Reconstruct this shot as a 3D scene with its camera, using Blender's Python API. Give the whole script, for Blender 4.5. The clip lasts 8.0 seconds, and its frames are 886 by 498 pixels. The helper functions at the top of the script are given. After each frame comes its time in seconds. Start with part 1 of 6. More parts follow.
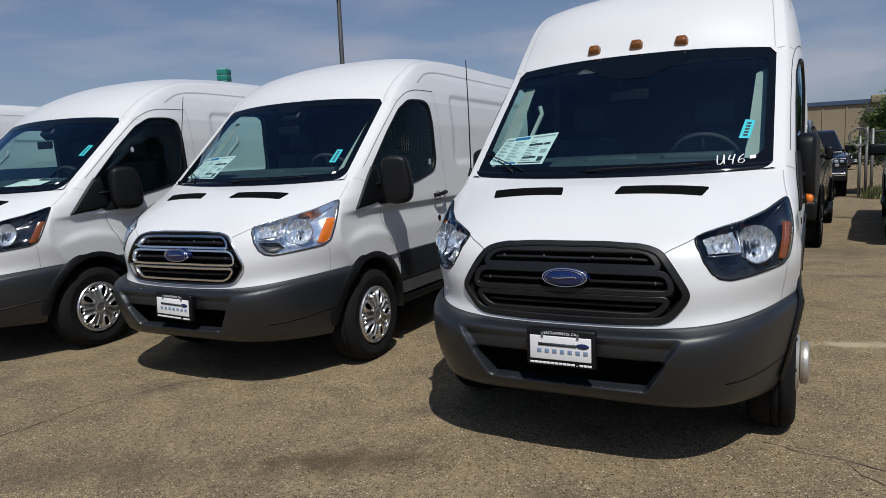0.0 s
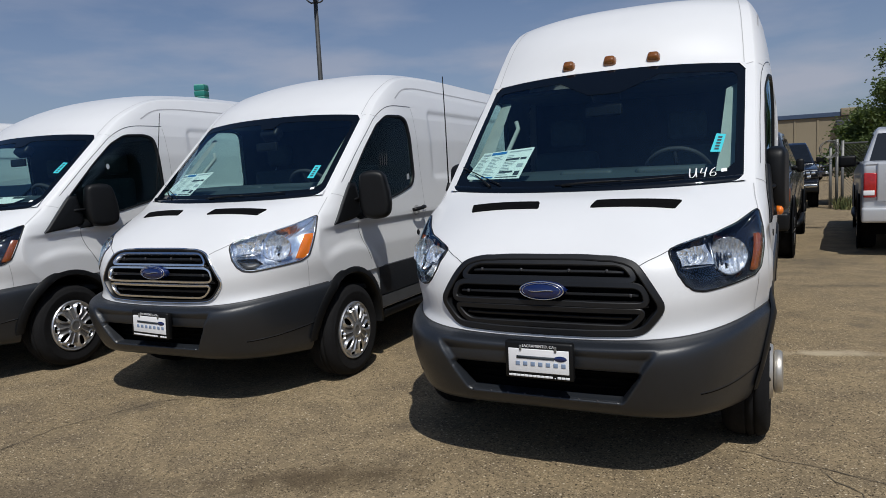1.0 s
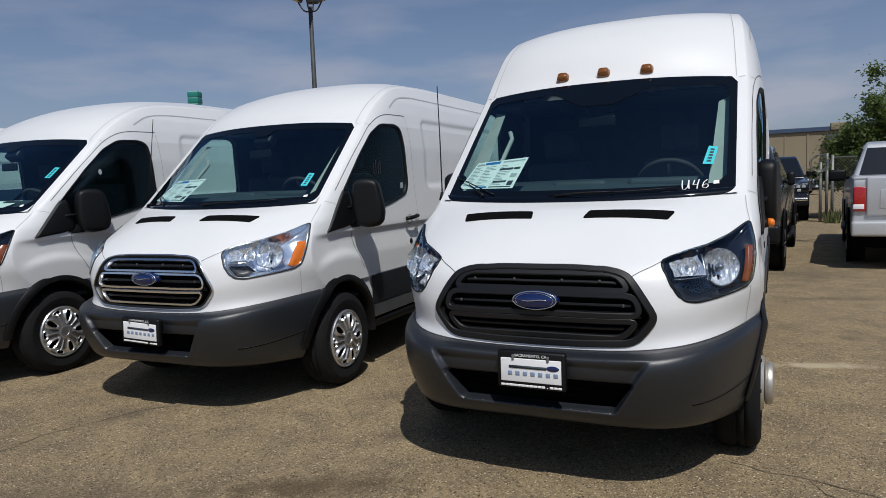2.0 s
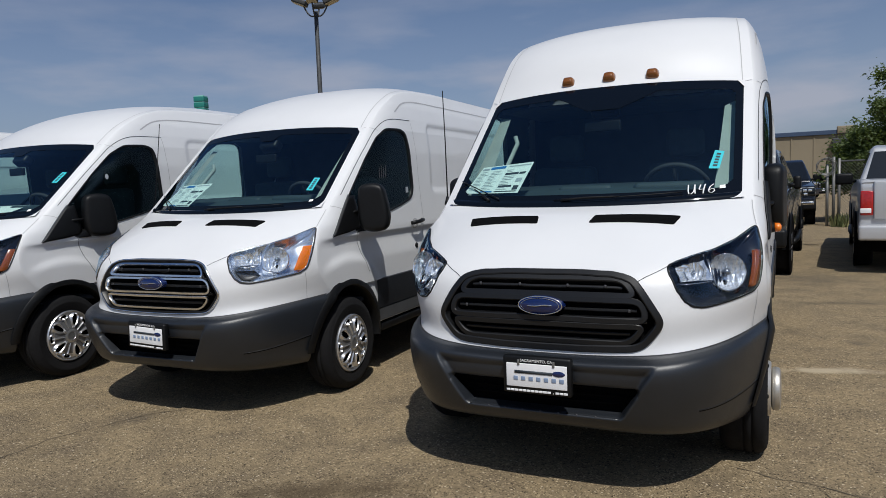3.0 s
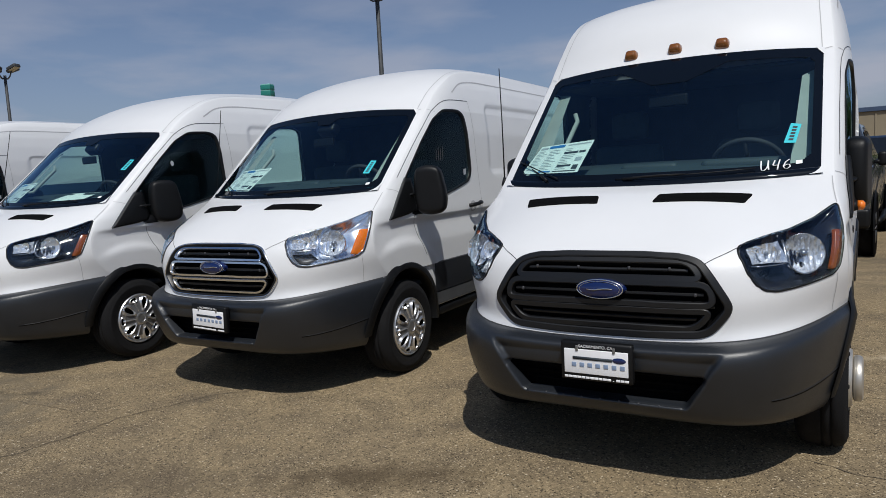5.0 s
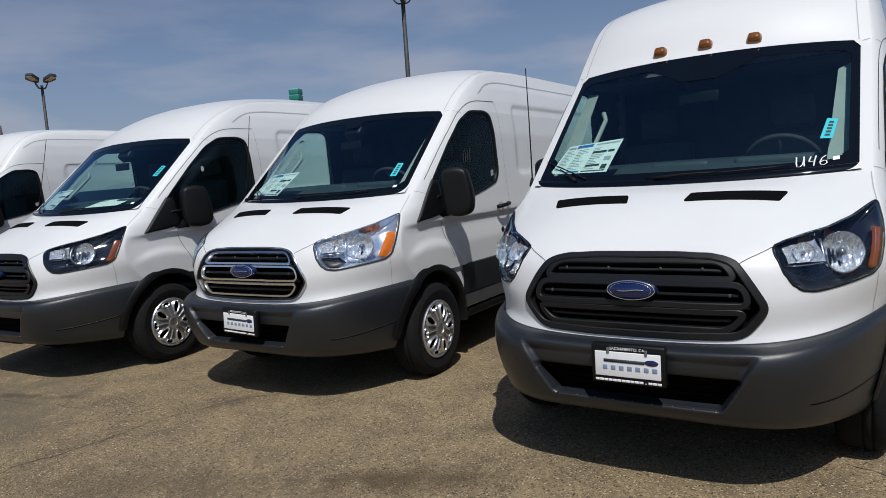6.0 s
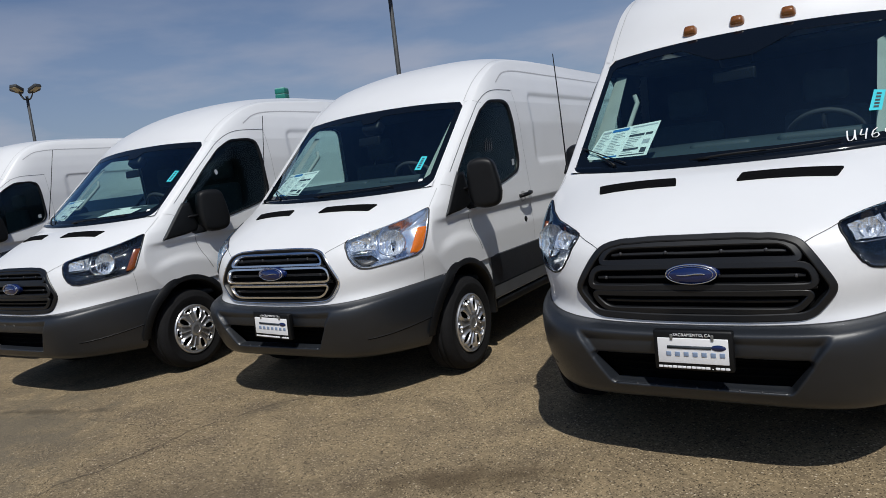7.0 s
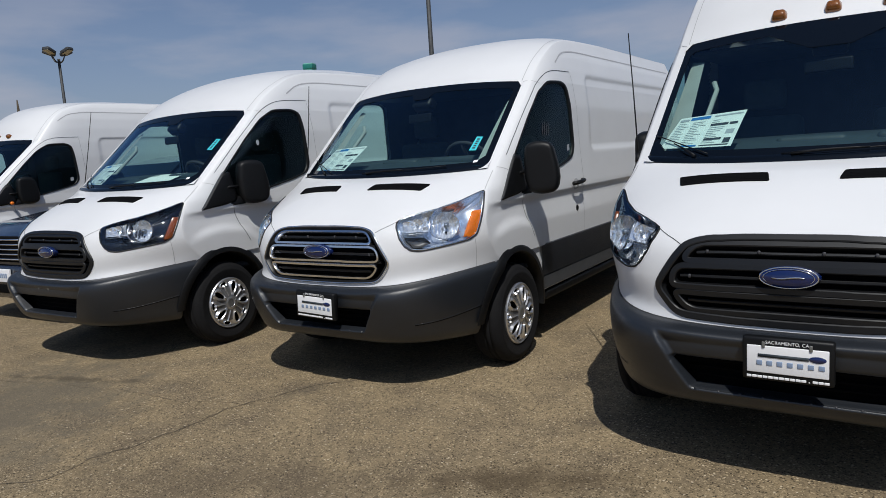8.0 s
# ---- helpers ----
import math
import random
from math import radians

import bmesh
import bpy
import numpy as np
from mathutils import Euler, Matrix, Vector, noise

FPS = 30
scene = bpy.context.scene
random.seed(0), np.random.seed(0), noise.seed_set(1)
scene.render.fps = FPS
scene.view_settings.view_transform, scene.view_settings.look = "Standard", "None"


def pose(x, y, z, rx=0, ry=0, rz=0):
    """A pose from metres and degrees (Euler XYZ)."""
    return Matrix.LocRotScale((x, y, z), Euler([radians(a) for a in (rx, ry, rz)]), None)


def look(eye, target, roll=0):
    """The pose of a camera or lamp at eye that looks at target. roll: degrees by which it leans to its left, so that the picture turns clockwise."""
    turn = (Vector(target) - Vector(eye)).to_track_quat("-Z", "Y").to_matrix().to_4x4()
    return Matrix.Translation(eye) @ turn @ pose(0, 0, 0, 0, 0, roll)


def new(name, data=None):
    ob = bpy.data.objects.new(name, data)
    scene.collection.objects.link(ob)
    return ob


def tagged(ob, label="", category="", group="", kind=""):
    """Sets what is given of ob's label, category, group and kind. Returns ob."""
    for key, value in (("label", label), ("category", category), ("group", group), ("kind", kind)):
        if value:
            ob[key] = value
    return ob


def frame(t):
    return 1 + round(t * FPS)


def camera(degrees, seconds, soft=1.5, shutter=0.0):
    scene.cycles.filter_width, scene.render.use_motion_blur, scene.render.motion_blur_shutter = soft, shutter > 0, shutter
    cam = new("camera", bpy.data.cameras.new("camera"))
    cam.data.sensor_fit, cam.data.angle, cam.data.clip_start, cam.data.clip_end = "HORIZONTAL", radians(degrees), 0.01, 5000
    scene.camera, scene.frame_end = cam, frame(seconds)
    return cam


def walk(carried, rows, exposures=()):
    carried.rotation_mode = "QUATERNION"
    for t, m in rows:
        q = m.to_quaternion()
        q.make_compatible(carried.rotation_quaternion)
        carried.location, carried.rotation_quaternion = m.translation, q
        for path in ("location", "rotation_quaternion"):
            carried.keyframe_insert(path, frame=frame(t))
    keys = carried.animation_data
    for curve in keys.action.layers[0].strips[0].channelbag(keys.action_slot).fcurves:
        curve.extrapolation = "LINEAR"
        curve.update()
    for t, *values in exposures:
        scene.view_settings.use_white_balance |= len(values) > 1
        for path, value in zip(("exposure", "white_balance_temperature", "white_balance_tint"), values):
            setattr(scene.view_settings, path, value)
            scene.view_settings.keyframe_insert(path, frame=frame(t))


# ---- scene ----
from mathutils.bvhtree import BVHTree

# camera: seconds, eye, target, roll
PATH = [
    (0, (1.022, -3.0, 1.496), (0.083, -1.253, 1.243), -2.4),
    (0.5, (1.03, -3.009, 1.498), (0.124, -1.241, 1.267), -2.4),
    (1, (1.041, -3.012, 1.5), (0.152, -1.233, 1.285), -2.8),
    (1.5, (1.036, -3.016, 1.503), (0.16, -1.23, 1.298), -2.5),
    (1.7, (1.036, -3.015, 1.498), (0.164, -1.226, 1.301), -2.3),
    (2.8, (1.034, -3.018, 1.496), (0.169, -1.224, 1.315), -2.1),
    (3, (1.034, -3.014, 1.502), (0.152, -1.228, 1.325), -2.2),
    (3.5, (1.03, -2.992, 1.507), (0.091, -1.233, 1.338), -2.0),
    (4, (1.034, -2.985, 1.503), (0.051, -1.251, 1.334), -2.3),
    (4.5, (1.035, -2.949, 1.497), (0.023, -1.236, 1.293), -2.2),
    (4.7, (1.031, -2.929, 1.49), (0.01, -1.222, 1.277), -2.4),
    (5.8, (1.027, -2.903, 1.481), (-0.078, -1.249, 1.273), -4.2),
    (6, (1.021, -2.897, 1.487), (-0.091, -1.247, 1.28), -3.9),
    (6.5, (0.933, -2.906, 1.488), (-0.182, -1.257, 1.299), -5.7),
    (7, (0.75, -2.979, 1.509), (-0.344, -1.321, 1.279), -6.6),
    (7.2, (0.71, -3.024, 1.52), (-0.349, -1.344, 1.289), -6.5),
    (7.5, (0.627, -3.003, 1.522), (-0.403, -1.303, 1.295), -4.9),
    (7.8, (0.493, -2.966, 1.506), (-0.563, -1.287, 1.248), -3.4),
    (8, (0.429, -2.925, 1.508), (-0.707, -1.302, 1.236), -3.7),
]
cam = camera(65.5, 8.0, soft=0.5)
walk(cam, [(t, look(eye, target, roll)) for t, eye, target, roll in PATH])

# ---- light ----
SUN = Vector((0.39, -0.53, 1.0)).normalized()
world = bpy.data.worlds.new("world")
scene.world = world
world.use_nodes = True
wn, wl = world.node_tree.nodes, world.node_tree.links
wn.clear()
sky = wn.new("ShaderNodeTexSky")
sky.sky_type, sky.sun_disc = "NISHITA", False
sky.sun_elevation = math.asin(SUN.z)
sky.sun_rotation = math.atan2(SUN.x, SUN.y)
sky.air_density, sky.dust_density, sky.ozone_density = 0.8, 1.6, 3.0
back = wn.new("ShaderNodeBackground")
back.inputs["Strength"].default_value = 0.082
# thin cloud bank low over the horizon
co = wn.new("ShaderNodeTexCoord")
mp = wn.new("ShaderNodeMapping")
mp.inputs["Scale"].default_value = (2.2, 2.2, 9.0)
nz = wn.new("ShaderNodeTexNoise")
nz.inputs["Scale"].default_value, nz.inputs["Detail"].default_value = 1.6, 7
rp = wn.new("ShaderNodeValToRGB")
rp.color_ramp.elements[0].position, rp.color_ramp.elements[1].position = 0.46, 0.64
sx = wn.new("ShaderNodeSeparateXYZ")
hr = wn.new("ShaderNodeMapRange")
hr.inputs[1].default_value, hr.inputs[2].default_value = 0.34, 0.10
mm = wn.new("ShaderNodeMath")
mm.operation = "MULTIPLY"
m2 = wn.new("ShaderNodeMath")
m2.operation = "MULTIPLY"
m2.inputs[1].default_value = 0.9
mx = wn.new("ShaderNodeMix")
mx.data_type = "RGBA"
mx.inputs["B"].default_value = (5.9, 6.15, 7.3, 1)
out = wn.new("ShaderNodeOutputWorld")
wl.new(co.outputs["Generated"], mp.inputs["Vector"])
wl.new(mp.outputs["Vector"], nz.inputs["Vector"])
wl.new(nz.outputs["Fac"], rp.inputs["Fac"])
wl.new(co.outputs["Generated"], sx.inputs["Vector"])
wl.new(sx.outputs["Z"], hr.inputs[0])
veil = wn.new("ShaderNodeMath")
veil.operation, veil.inputs[1].default_value, veil.inputs[2].default_value = "MULTIPLY_ADD", 0.55, 0.36
wl.new(rp.outputs["Color"], veil.inputs[0])
wl.new(veil.outputs[0], mm.inputs[0])
wl.new(hr.outputs[0], mm.inputs[1])
wl.new(mm.outputs[0], m2.inputs[0])
wl.new(m2.outputs[0], mx.inputs["Factor"])
tint = wn.new("ShaderNodeMix")
tint.data_type, tint.blend_type = "RGBA", "MULTIPLY"
tint.inputs["Factor"].default_value, tint.inputs["B"].default_value = 1.0, (0.86, 1.0, 1.13, 1)
wl.new(sky.outputs["Color"], tint.inputs["A"])
wl.new(tint.outputs["Result"], mx.inputs["A"])
wl.new(mx.outputs["Result"], back.inputs["Color"])
wl.new(back.outputs["Background"], out.inputs["Surface"])
sun = new("sun", bpy.data.lights.new("sun", "SUN"))
sun.data.energy, sun.data.angle, sun.data.color = 4.15, radians(0.53), (1.0, 0.978, 0.925)
sun.matrix_world = look((0, 0, 0), -SUN)
scene.view_settings.exposure = -0.31

# ---- materials ----
def mat(name, color, rough=0.5, metal=0.0, var=0.0, scale=6.0, bump=0.0, bscale=80.0, coat=0.0, spec=0.5, dark=None):
    """A principled surface: a base colour with blotches of a second tone and a fine relief."""
    m = bpy.data.materials.new(name)
    m.use_nodes = True
    n, l = m.node_tree.nodes, m.node_tree.links
    b = n["Principled BSDF"]
    b.inputs["Base Color"].default_value = (*color, 1)
    b.inputs["Roughness"].default_value, b.inputs["Metallic"].default_value = rough, metal
    b.inputs["Coat Weight"].default_value, b.inputs["Coat Roughness"].default_value = coat, 0.03
    b.inputs["Specular IOR Level"].default_value = spec
    c = n.new("ShaderNodeTexCoord")
    if var:
        t = n.new("ShaderNodeTexNoise")
        t.inputs["Scale"].default_value, t.inputs["Detail"].default_value = scale, 8
        mixed = n.new("ShaderNodeMix")
        mixed.data_type = "RGBA"
        d = dark or tuple(v * (1 - var) for v in color)
        mixed.inputs["A"].default_value, mixed.inputs["B"].default_value = (*color, 1), (*d, 1)
        r = n.new("ShaderNodeMapRange")
        r.inputs[1].default_value, r.inputs[2].default_value = 0.4, 0.68
        l.new(c.outputs["Object"], t.inputs["Vector"])
        l.new(t.outputs["Fac"], r.inputs[0])
        l.new(r.outputs[0], mixed.inputs["Factor"])
        l.new(mixed.outputs["Result"], b.inputs["Base Color"])
        rr = n.new("ShaderNodeMapRange")
        rr.inputs[3].default_value, rr.inputs[4].default_value = rough, min(1, rough + 0.12)
        l.new(t.outputs["Fac"], rr.inputs[0])
        l.new(rr.outputs[0], b.inputs["Roughness"])
    if bump:
        t2 = n.new("ShaderNodeTexNoise")
        t2.inputs["Scale"].default_value, t2.inputs["Detail"].default_value = bscale, 4
        bp = n.new("ShaderNodeBump")
        bp.inputs["Strength"].default_value, bp.inputs["Distance"].default_value = bump, 0.01
        l.new(c.outputs["Object"], t2.inputs["Vector"])
        l.new(t2.outputs["Fac"], bp.inputs["Height"])
        l.new(bp.outputs["Normal"], b.inputs["Normal"])
    return m


def glass_mat(name, tint, gloss_min=0.0, rough=0.0):
    """Thin tinted glazing: see-through by its tint, with a mirror gloss that grows at a slant."""
    m = bpy.data.materials.new(name)
    m.use_nodes = True
    n, l = m.node_tree.nodes, m.node_tree.links
    n.clear()
    o = n.new("ShaderNodeOutputMaterial")
    g = n.new("ShaderNodeBsdfGlossy")
    g.inputs["Roughness"].default_value = rough
    g.inputs["Color"].default_value = (0.50, 0.76, 1.0, 1)
    t = n.new("ShaderNodeBsdfTransparent")
    t.inputs["Color"].default_value = (*tint, 1)
    f = n.new("ShaderNodeLayerWeight")
    f.inputs["Blend"].default_value = 0.5
    pw = n.new("ShaderNodeMath")
    pw.operation, pw.inputs[1].default_value = "POWER", 5
    a = n.new("ShaderNodeMath")
    a.operation, a.inputs[1].default_value, a.inputs[2].default_value = "MULTIPLY_ADD", 0.92, 0.05 + gloss_min
    l.new(f.outputs["Facing"], pw.inputs[0])
    l.new(pw.outputs[0], a.inputs[0])
    x = n.new("ShaderNodeMixShader")
    l.new(a.outputs[0], x.inputs[0])
    l.new(t.outputs[0], x.inputs[1])
    l.new(g.outputs[0], x.inputs[2])
    l.new(x.outputs[0], o.inputs["Surface"])
    return m


def asphalt_mat():
    """Old brown-grey asphalt: worn aggregate, oil stains, dusty patches and fine cracks."""
    m = bpy.data.materials.new("old_asphalt")
    m.use_nodes = True
    n, l = m.node_tree.nodes, m.node_tree.links
    b = n["Principled BSDF"]
    b.inputs["Roughness"].default_value = 0.9
    b.inputs["Specular IOR Level"].default_value = 0.12
    c = n.new("ShaderNodeTexCoord")

    def noise_of(scale, detail, lo, hi):
        t = n.new("ShaderNodeTexNoise")
        t.inputs["Scale"].default_value, t.inputs["Detail"].default_value = scale, detail
        l.new(c.outputs["Object"], t.inputs["Vector"])
        r = n.new("ShaderNodeMapRange")
        r.inputs[1].default_value, r.inputs[2].default_value = lo, hi
        l.new(t.outputs["Fac"], r.inputs[0])
        return t, r

    def mixed(a, bcol, fac):
        x = n.new("ShaderNodeMix")
        x.data_type = "RGBA"
        if isinstance(a, tuple):
            x.inputs["A"].default_value = (*a, 1)
        else:
            l.new(a, x.inputs["A"])
        x.inputs["B"].default_value = (*bcol, 1)
        l.new(fac, x.inputs["Factor"])
        return x.outputs["Result"]

    _, broad = noise_of(0.45, 5, 0.38, 0.66)
    _, mid = noise_of(3.0, 6, 0.4, 0.7)
    col = mixed((0.260, 0.197, 0.117), (0.325, 0.250, 0.151), broad.outputs[0])
    col = mixed(col, (0.160, 0.124, 0.083), mid.outputs[0])
    _, worn = noise_of(26, 4, 0.42, 0.72)
    col = mixed(col, (0.165, 0.128, 0.080), worn.outputs[0])
    # light and dark stones of the aggregate
    v = n.new("ShaderNodeTexVoronoi")
    v.inputs["Scale"].default_value = 150
    l.new(c.outputs["Object"], v.inputs["Vector"])
    vr = n.new("ShaderNodeMapRange")
    vr.inputs[1].default_value, vr.inputs[2].default_value = 0.78, 0.99
    sepc = n.new("ShaderNodeSeparateColor")
    l.new(v.outputs["Color"], sepc.inputs[0])
    l.new(sepc.outputs[0], vr.inputs[0])
    col = mixed(col, (0.44, 0.345, 0.215), vr.outputs[0])
    vd = n.new("ShaderNodeMapRange")
    vd.inputs[1].default_value, vd.inputs[2].default_value = 0.79, 0.99
    l.new(sepc.outputs[1], vd.inputs[0])
    col = mixed(col, (0.038, 0.030, 0.022), vd.outputs[0])
    v2 = n.new("ShaderNodeTexVoronoi")
    v2.inputs["Scale"].default_value = 62
    l.new(c.outputs["Object"], v2.inputs["Vector"])
    s2 = n.new("ShaderNodeSeparateColor")
    l.new(v2.outputs["Color"], s2.inputs[0])
    r2 = n.new("ShaderNodeMapRange")
    r2.inputs[1].default_value, r2.inputs[2].default_value = 0.915, 0.95
    l.new(s2.outputs[0], r2.inputs[0])
    near2 = n.new("ShaderNodeMapRange")
    near2.inputs[1].default_value, near2.inputs[2].default_value, near2.inputs[3].default_value, near2.inputs[4].default_value = 0.25, 0.40, 1.0, 0.0
    l.new(v2.outputs["Distance"], near2.inputs[0])
    k2 = n.new("ShaderNodeMath")
    k2.operation = "MULTIPLY"
    l.new(r2.outputs[0], k2.inputs[0])
    l.new(near2.outputs[0], k2.inputs[1])
    col = mixed(col, (0.55, 0.46, 0.33), k2.outputs[0])
    # stains
    _, st = noise_of(0.8, 3, 0.64, 0.76)
    col = mixed(col, (0.075, 0.064, 0.054), st.outputs[0])

    # dirt swept together, oil and dust, each with its own place, length, width, heading, colour and strength
    ragged = n.new("ShaderNodeTexNoise")
    ragged.inputs["Scale"].default_value, ragged.inputs["Detail"].default_value = 5.0, 8
    l.new(c.outputs["Object"], ragged.inputs["Vector"])
    for (px_, py_), long_, wide, turn, tone, much in (((-1.02, -0.30), 0.62, 0.17, 27, (0.070, 0.050, 0.030), 0.68), ((-2.25, -0.92), 1.0, 0.24, 20, (0.095, 0.074, 0.052), 0.45),
                                                      ((-4.55, -0.85), 1.3, 0.75, -35, (0.135, 0.115, 0.085), 0.75), ((-4.85, -0.42), 0.75, 0.06, 18, (0.070, 0.056, 0.038), 0.6),
                                                      ((1.32, 2.88), 0.42, 0.10, 14, (0.45, 0.38, 0.27), 0.8), ((1.40, 8.1), 0.75, 0.6, 0, (0.10, 0.085, 0.066), 0.5),
                                                      ((1.5, 6.0), 0.9, 0.10, 8, (0.095, 0.078, 0.056), 0.5), ((0.35, -0.35), 0.5, 0.10, -20, (0.075, 0.060, 0.042), 0.6)):
        sp = n.new("ShaderNodeMapping")
        sp.vector_type = "TEXTURE"
        sp.inputs["Location"].default_value, sp.inputs["Rotation"].default_value = (px_, py_, 0), (0, 0, radians(turn))
        sp.inputs["Scale"].default_value = (long_, wide, 1)
        l.new(c.outputs["Object"], sp.inputs["Vector"])
        ln = n.new("ShaderNodeVectorMath")
        ln.operation = "LENGTH"
        l.new(sp.outputs["Vector"], ln.inputs[0])
        ad = n.new("ShaderNodeMath")
        ad.operation, ad.inputs[1].default_value = "MULTIPLY_ADD", 2.4
        l.new(ragged.outputs["Fac"], ad.inputs[0])
        l.new(ln.outputs["Value"], ad.inputs[2])
        rr = n.new("ShaderNodeMapRange")
        rr.inputs[1].default_value, rr.inputs[2].default_value, rr.inputs[3].default_value, rr.inputs[4].default_value = 1.45, 2.35, much, 0.0
        l.new(ad.outputs[0], rr.inputs[0])
        col = mixed(col, tone, rr.outputs[0])
    l.new(col, b.inputs["Base Color"])
    t3, _ = noise_of(140, 3, 0, 1)
    bp = n.new("ShaderNodeBump")
    bp.inputs["Strength"].default_value, bp.inputs["Distance"].default_value = 0.35, 0.005
    l.new(t3.outputs["Fac"], bp.inputs["Height"])
    bp2 = n.new("ShaderNodeBump")
    bp2.inputs["Strength"].default_value, bp2.inputs["Distance"].default_value = 0.35, 0.004
    l.new(v.outputs["Distance"], bp2.inputs["Height"])
    l.new(bp.outputs["Normal"], bp2.inputs["Normal"])
    l.new(bp2.outputs["Normal"], b.inputs["Normal"])
    return m


WHITE = mat("white_paint", (0.735, 0.74, 0.75), 0.36, var=0.03, scale=2.5, coat=0.35)
BUMPER = mat("grey_moulded_plastic", (0.0128, 0.0154, 0.0200), 0.33, spec=0.7, var=0.15, scale=9, bump=0.12, bscale=420)
BLACK = mat("black_plastic", (0.0042, 0.0045, 0.0052), 0.42, var=0.2, scale=12, bump=0.05, bscale=300, spec=0.3)
SATIN = mat("satin_black_grille", (0.0062, 0.0066, 0.0078), 0.36, var=0.2, scale=15)
# near-black colour that puts the shade of hollows and undersides into the surface
VOID = mat("cavity_shade_black", (0.003, 0.003, 0.0034), 0.9, spec=0.08)
TRIMD = mat("grey_lamp_trim", (0.30, 0.33, 0.37), 0.2, metal=0.8, var=0.1, scale=30)
FRIT = mat("black_glass_border", (0.0022, 0.0038, 0.0068), 0.05, spec=0.4)
CHROME = mat("chrome", (0.88, 0.89, 0.91), 0.09, metal=1.0, var=0.04, scale=20)
REFLECT = mat("lamp_reflector", (0.86, 0.89, 0.93), 0.10, metal=0.75, bump=0.25, bscale=60)
BEZEL = mat("dark_lamp_bezel", (0.008, 0.011, 0.020), 0.08)
BEZEL_L = mat("silver_lamp_bezel", (0.74, 0.81, 0.91), 0.13, metal=0.85, var=0.1, scale=20)
AMBER = mat("amber_lens", (0.85, 0.20, 0.015), 0.18, var=0.2, scale=60, coat=0.6)
AMBER_D = mat("amber_lens_in_dark_lamp", (0.26, 0.058, 0.008), 0.2, var=0.3, scale=60, coat=0.6)
MARKER = mat("amber_marker_lens", (0.21, 0.068, 0.008), 0.2, var=0.3, scale=70, coat=0.6)
TYRE = mat("tyre_rubber", (0.007, 0.007, 0.008), 0.8, spec=0.25, var=0.25, scale=14, bump=0.3, bscale=160)
HUBCAP = mat("silver_wheel_cover", (0.66, 0.66, 0.67), 0.26, metal=0.9, var=0.08, scale=25)
SPOKE = mat("grey_spoke_panel", (0.20, 0.20, 0.205), 0.35, metal=0.5, var=0.1, scale=30)
STEEL = mat("bright_steel_wheel", (0.56, 0.53, 0.48), 0.34, metal=0.7, var=0.08, scale=25)
SILL = mat("grey_sill_plastic", (0.085, 0.09, 0.097), 0.4, var=0.15, scale=8)
GAP = mat("panel_gap", (0.03, 0.03, 0.032), 0.8)
# grey for seams, and for shade painted into the white handle recess
CREASE = mat("seam_and_recess_shade", (0.42, 0.42, 0.43), 0.5)
LINER = mat("cab_trim_light", (0.11, 0.115, 0.115), 0.8, var=0.12, scale=10)
DARKTRIM = mat("cab_trim_dark", (0.026, 0.029, 0.033), 0.75, var=0.2, scale=10, bump=0.1)
DASH = mat("dashboard_top", (0.025, 0.041, 0.047), 0.6, var=0.15, scale=8)
SEAT = mat("seat_cloth", (0.035, 0.042, 0.048), 0.9, var=0.2, scale=30, bump=0.2, bscale=500)
GLASS = glass_mat("windscreen_glass", (0.66, 0.88, 0.87), 0.045)
PILLAR = mat("pale_pillar_trim", (0.33, 0.36, 0.335), 0.8, var=0.1, scale=8)
GREYTRIM = mat("grey_rivet", (0.05, 0.05, 0.055), 0.4)
INKS = mat("slate_blue_ink", (0.22, 0.29, 0.42), 0.6)
SIDEGLASS = glass_mat("door_glass", (0.66, 0.83, 0.79), -0.015)
LENS = glass_mat("clear_lamp_lens", (0.93, 0.95, 0.97), -0.015)
PAPER = mat("printed_paper", (0.74, 0.79, 0.74), 0.7, var=0.05, scale=40)
INK = mat("dark_ink", (0.03, 0.04, 0.05), 0.7)
INKB = mat("blue_ink", (0.02, 0.16, 0.42), 0.6)
INKG = mat("grey_ink", (0.35, 0.38, 0.40), 0.7)
TAG = mat("cyan_tag", (0.03, 0.52, 0.60), 0.6, var=0.06, scale=40)
CHALK = mat("white_paint_marker", (0.85, 0.85, 0.85), 0.7)
BADGE = mat("blue_enamel", (0.006, 0.016, 0.085), 0.12, coat=0.7)
PLATEW = mat("white_plate_card", (0.83, 0.83, 0.84), 0.45, var=0.03, scale=30)
ASPHALT = asphalt_mat()
CRACK = mat("tar_crack", (0.135, 0.106, 0.070), 0.9, var=0.3, scale=40)
SILVERP = mat("silver_paint", (0.56, 0.57, 0.59), 0.28, metal=0.3, coat=0.6, var=0.04, scale=3)
DARKP = mat("dark_blue_paint", (0.010, 0.014, 0.026), 0.18, coat=0.9, var=0.15, scale=5)
GREYP = mat("dark_grey_paint", (0.055, 0.059, 0.066), 0.2, metal=0.4, coat=0.8, var=0.1, scale=5)
NAVYP = mat("navy_paint", (0.014, 0.020, 0.040), 0.18, metal=0.3, coat=0.8, var=0.1, scale=5)
REDL = mat("red_tail_lens", (0.42, 0.012, 0.012), 0.15, coat=0.7, var=0.25, scale=30)
DARKGLASS = mat("privacy_glass", (0.008, 0.010, 0.013), 0.04, spec=0.7)
TANWALL = mat("tan_metal_siding", (0.26, 0.215, 0.145), 0.7, var=0.10, scale=0.6)
BLUETRIM = mat("blue_roof_trim", (0.045, 0.075, 0.14), 0.5, var=0.15, scale=2)
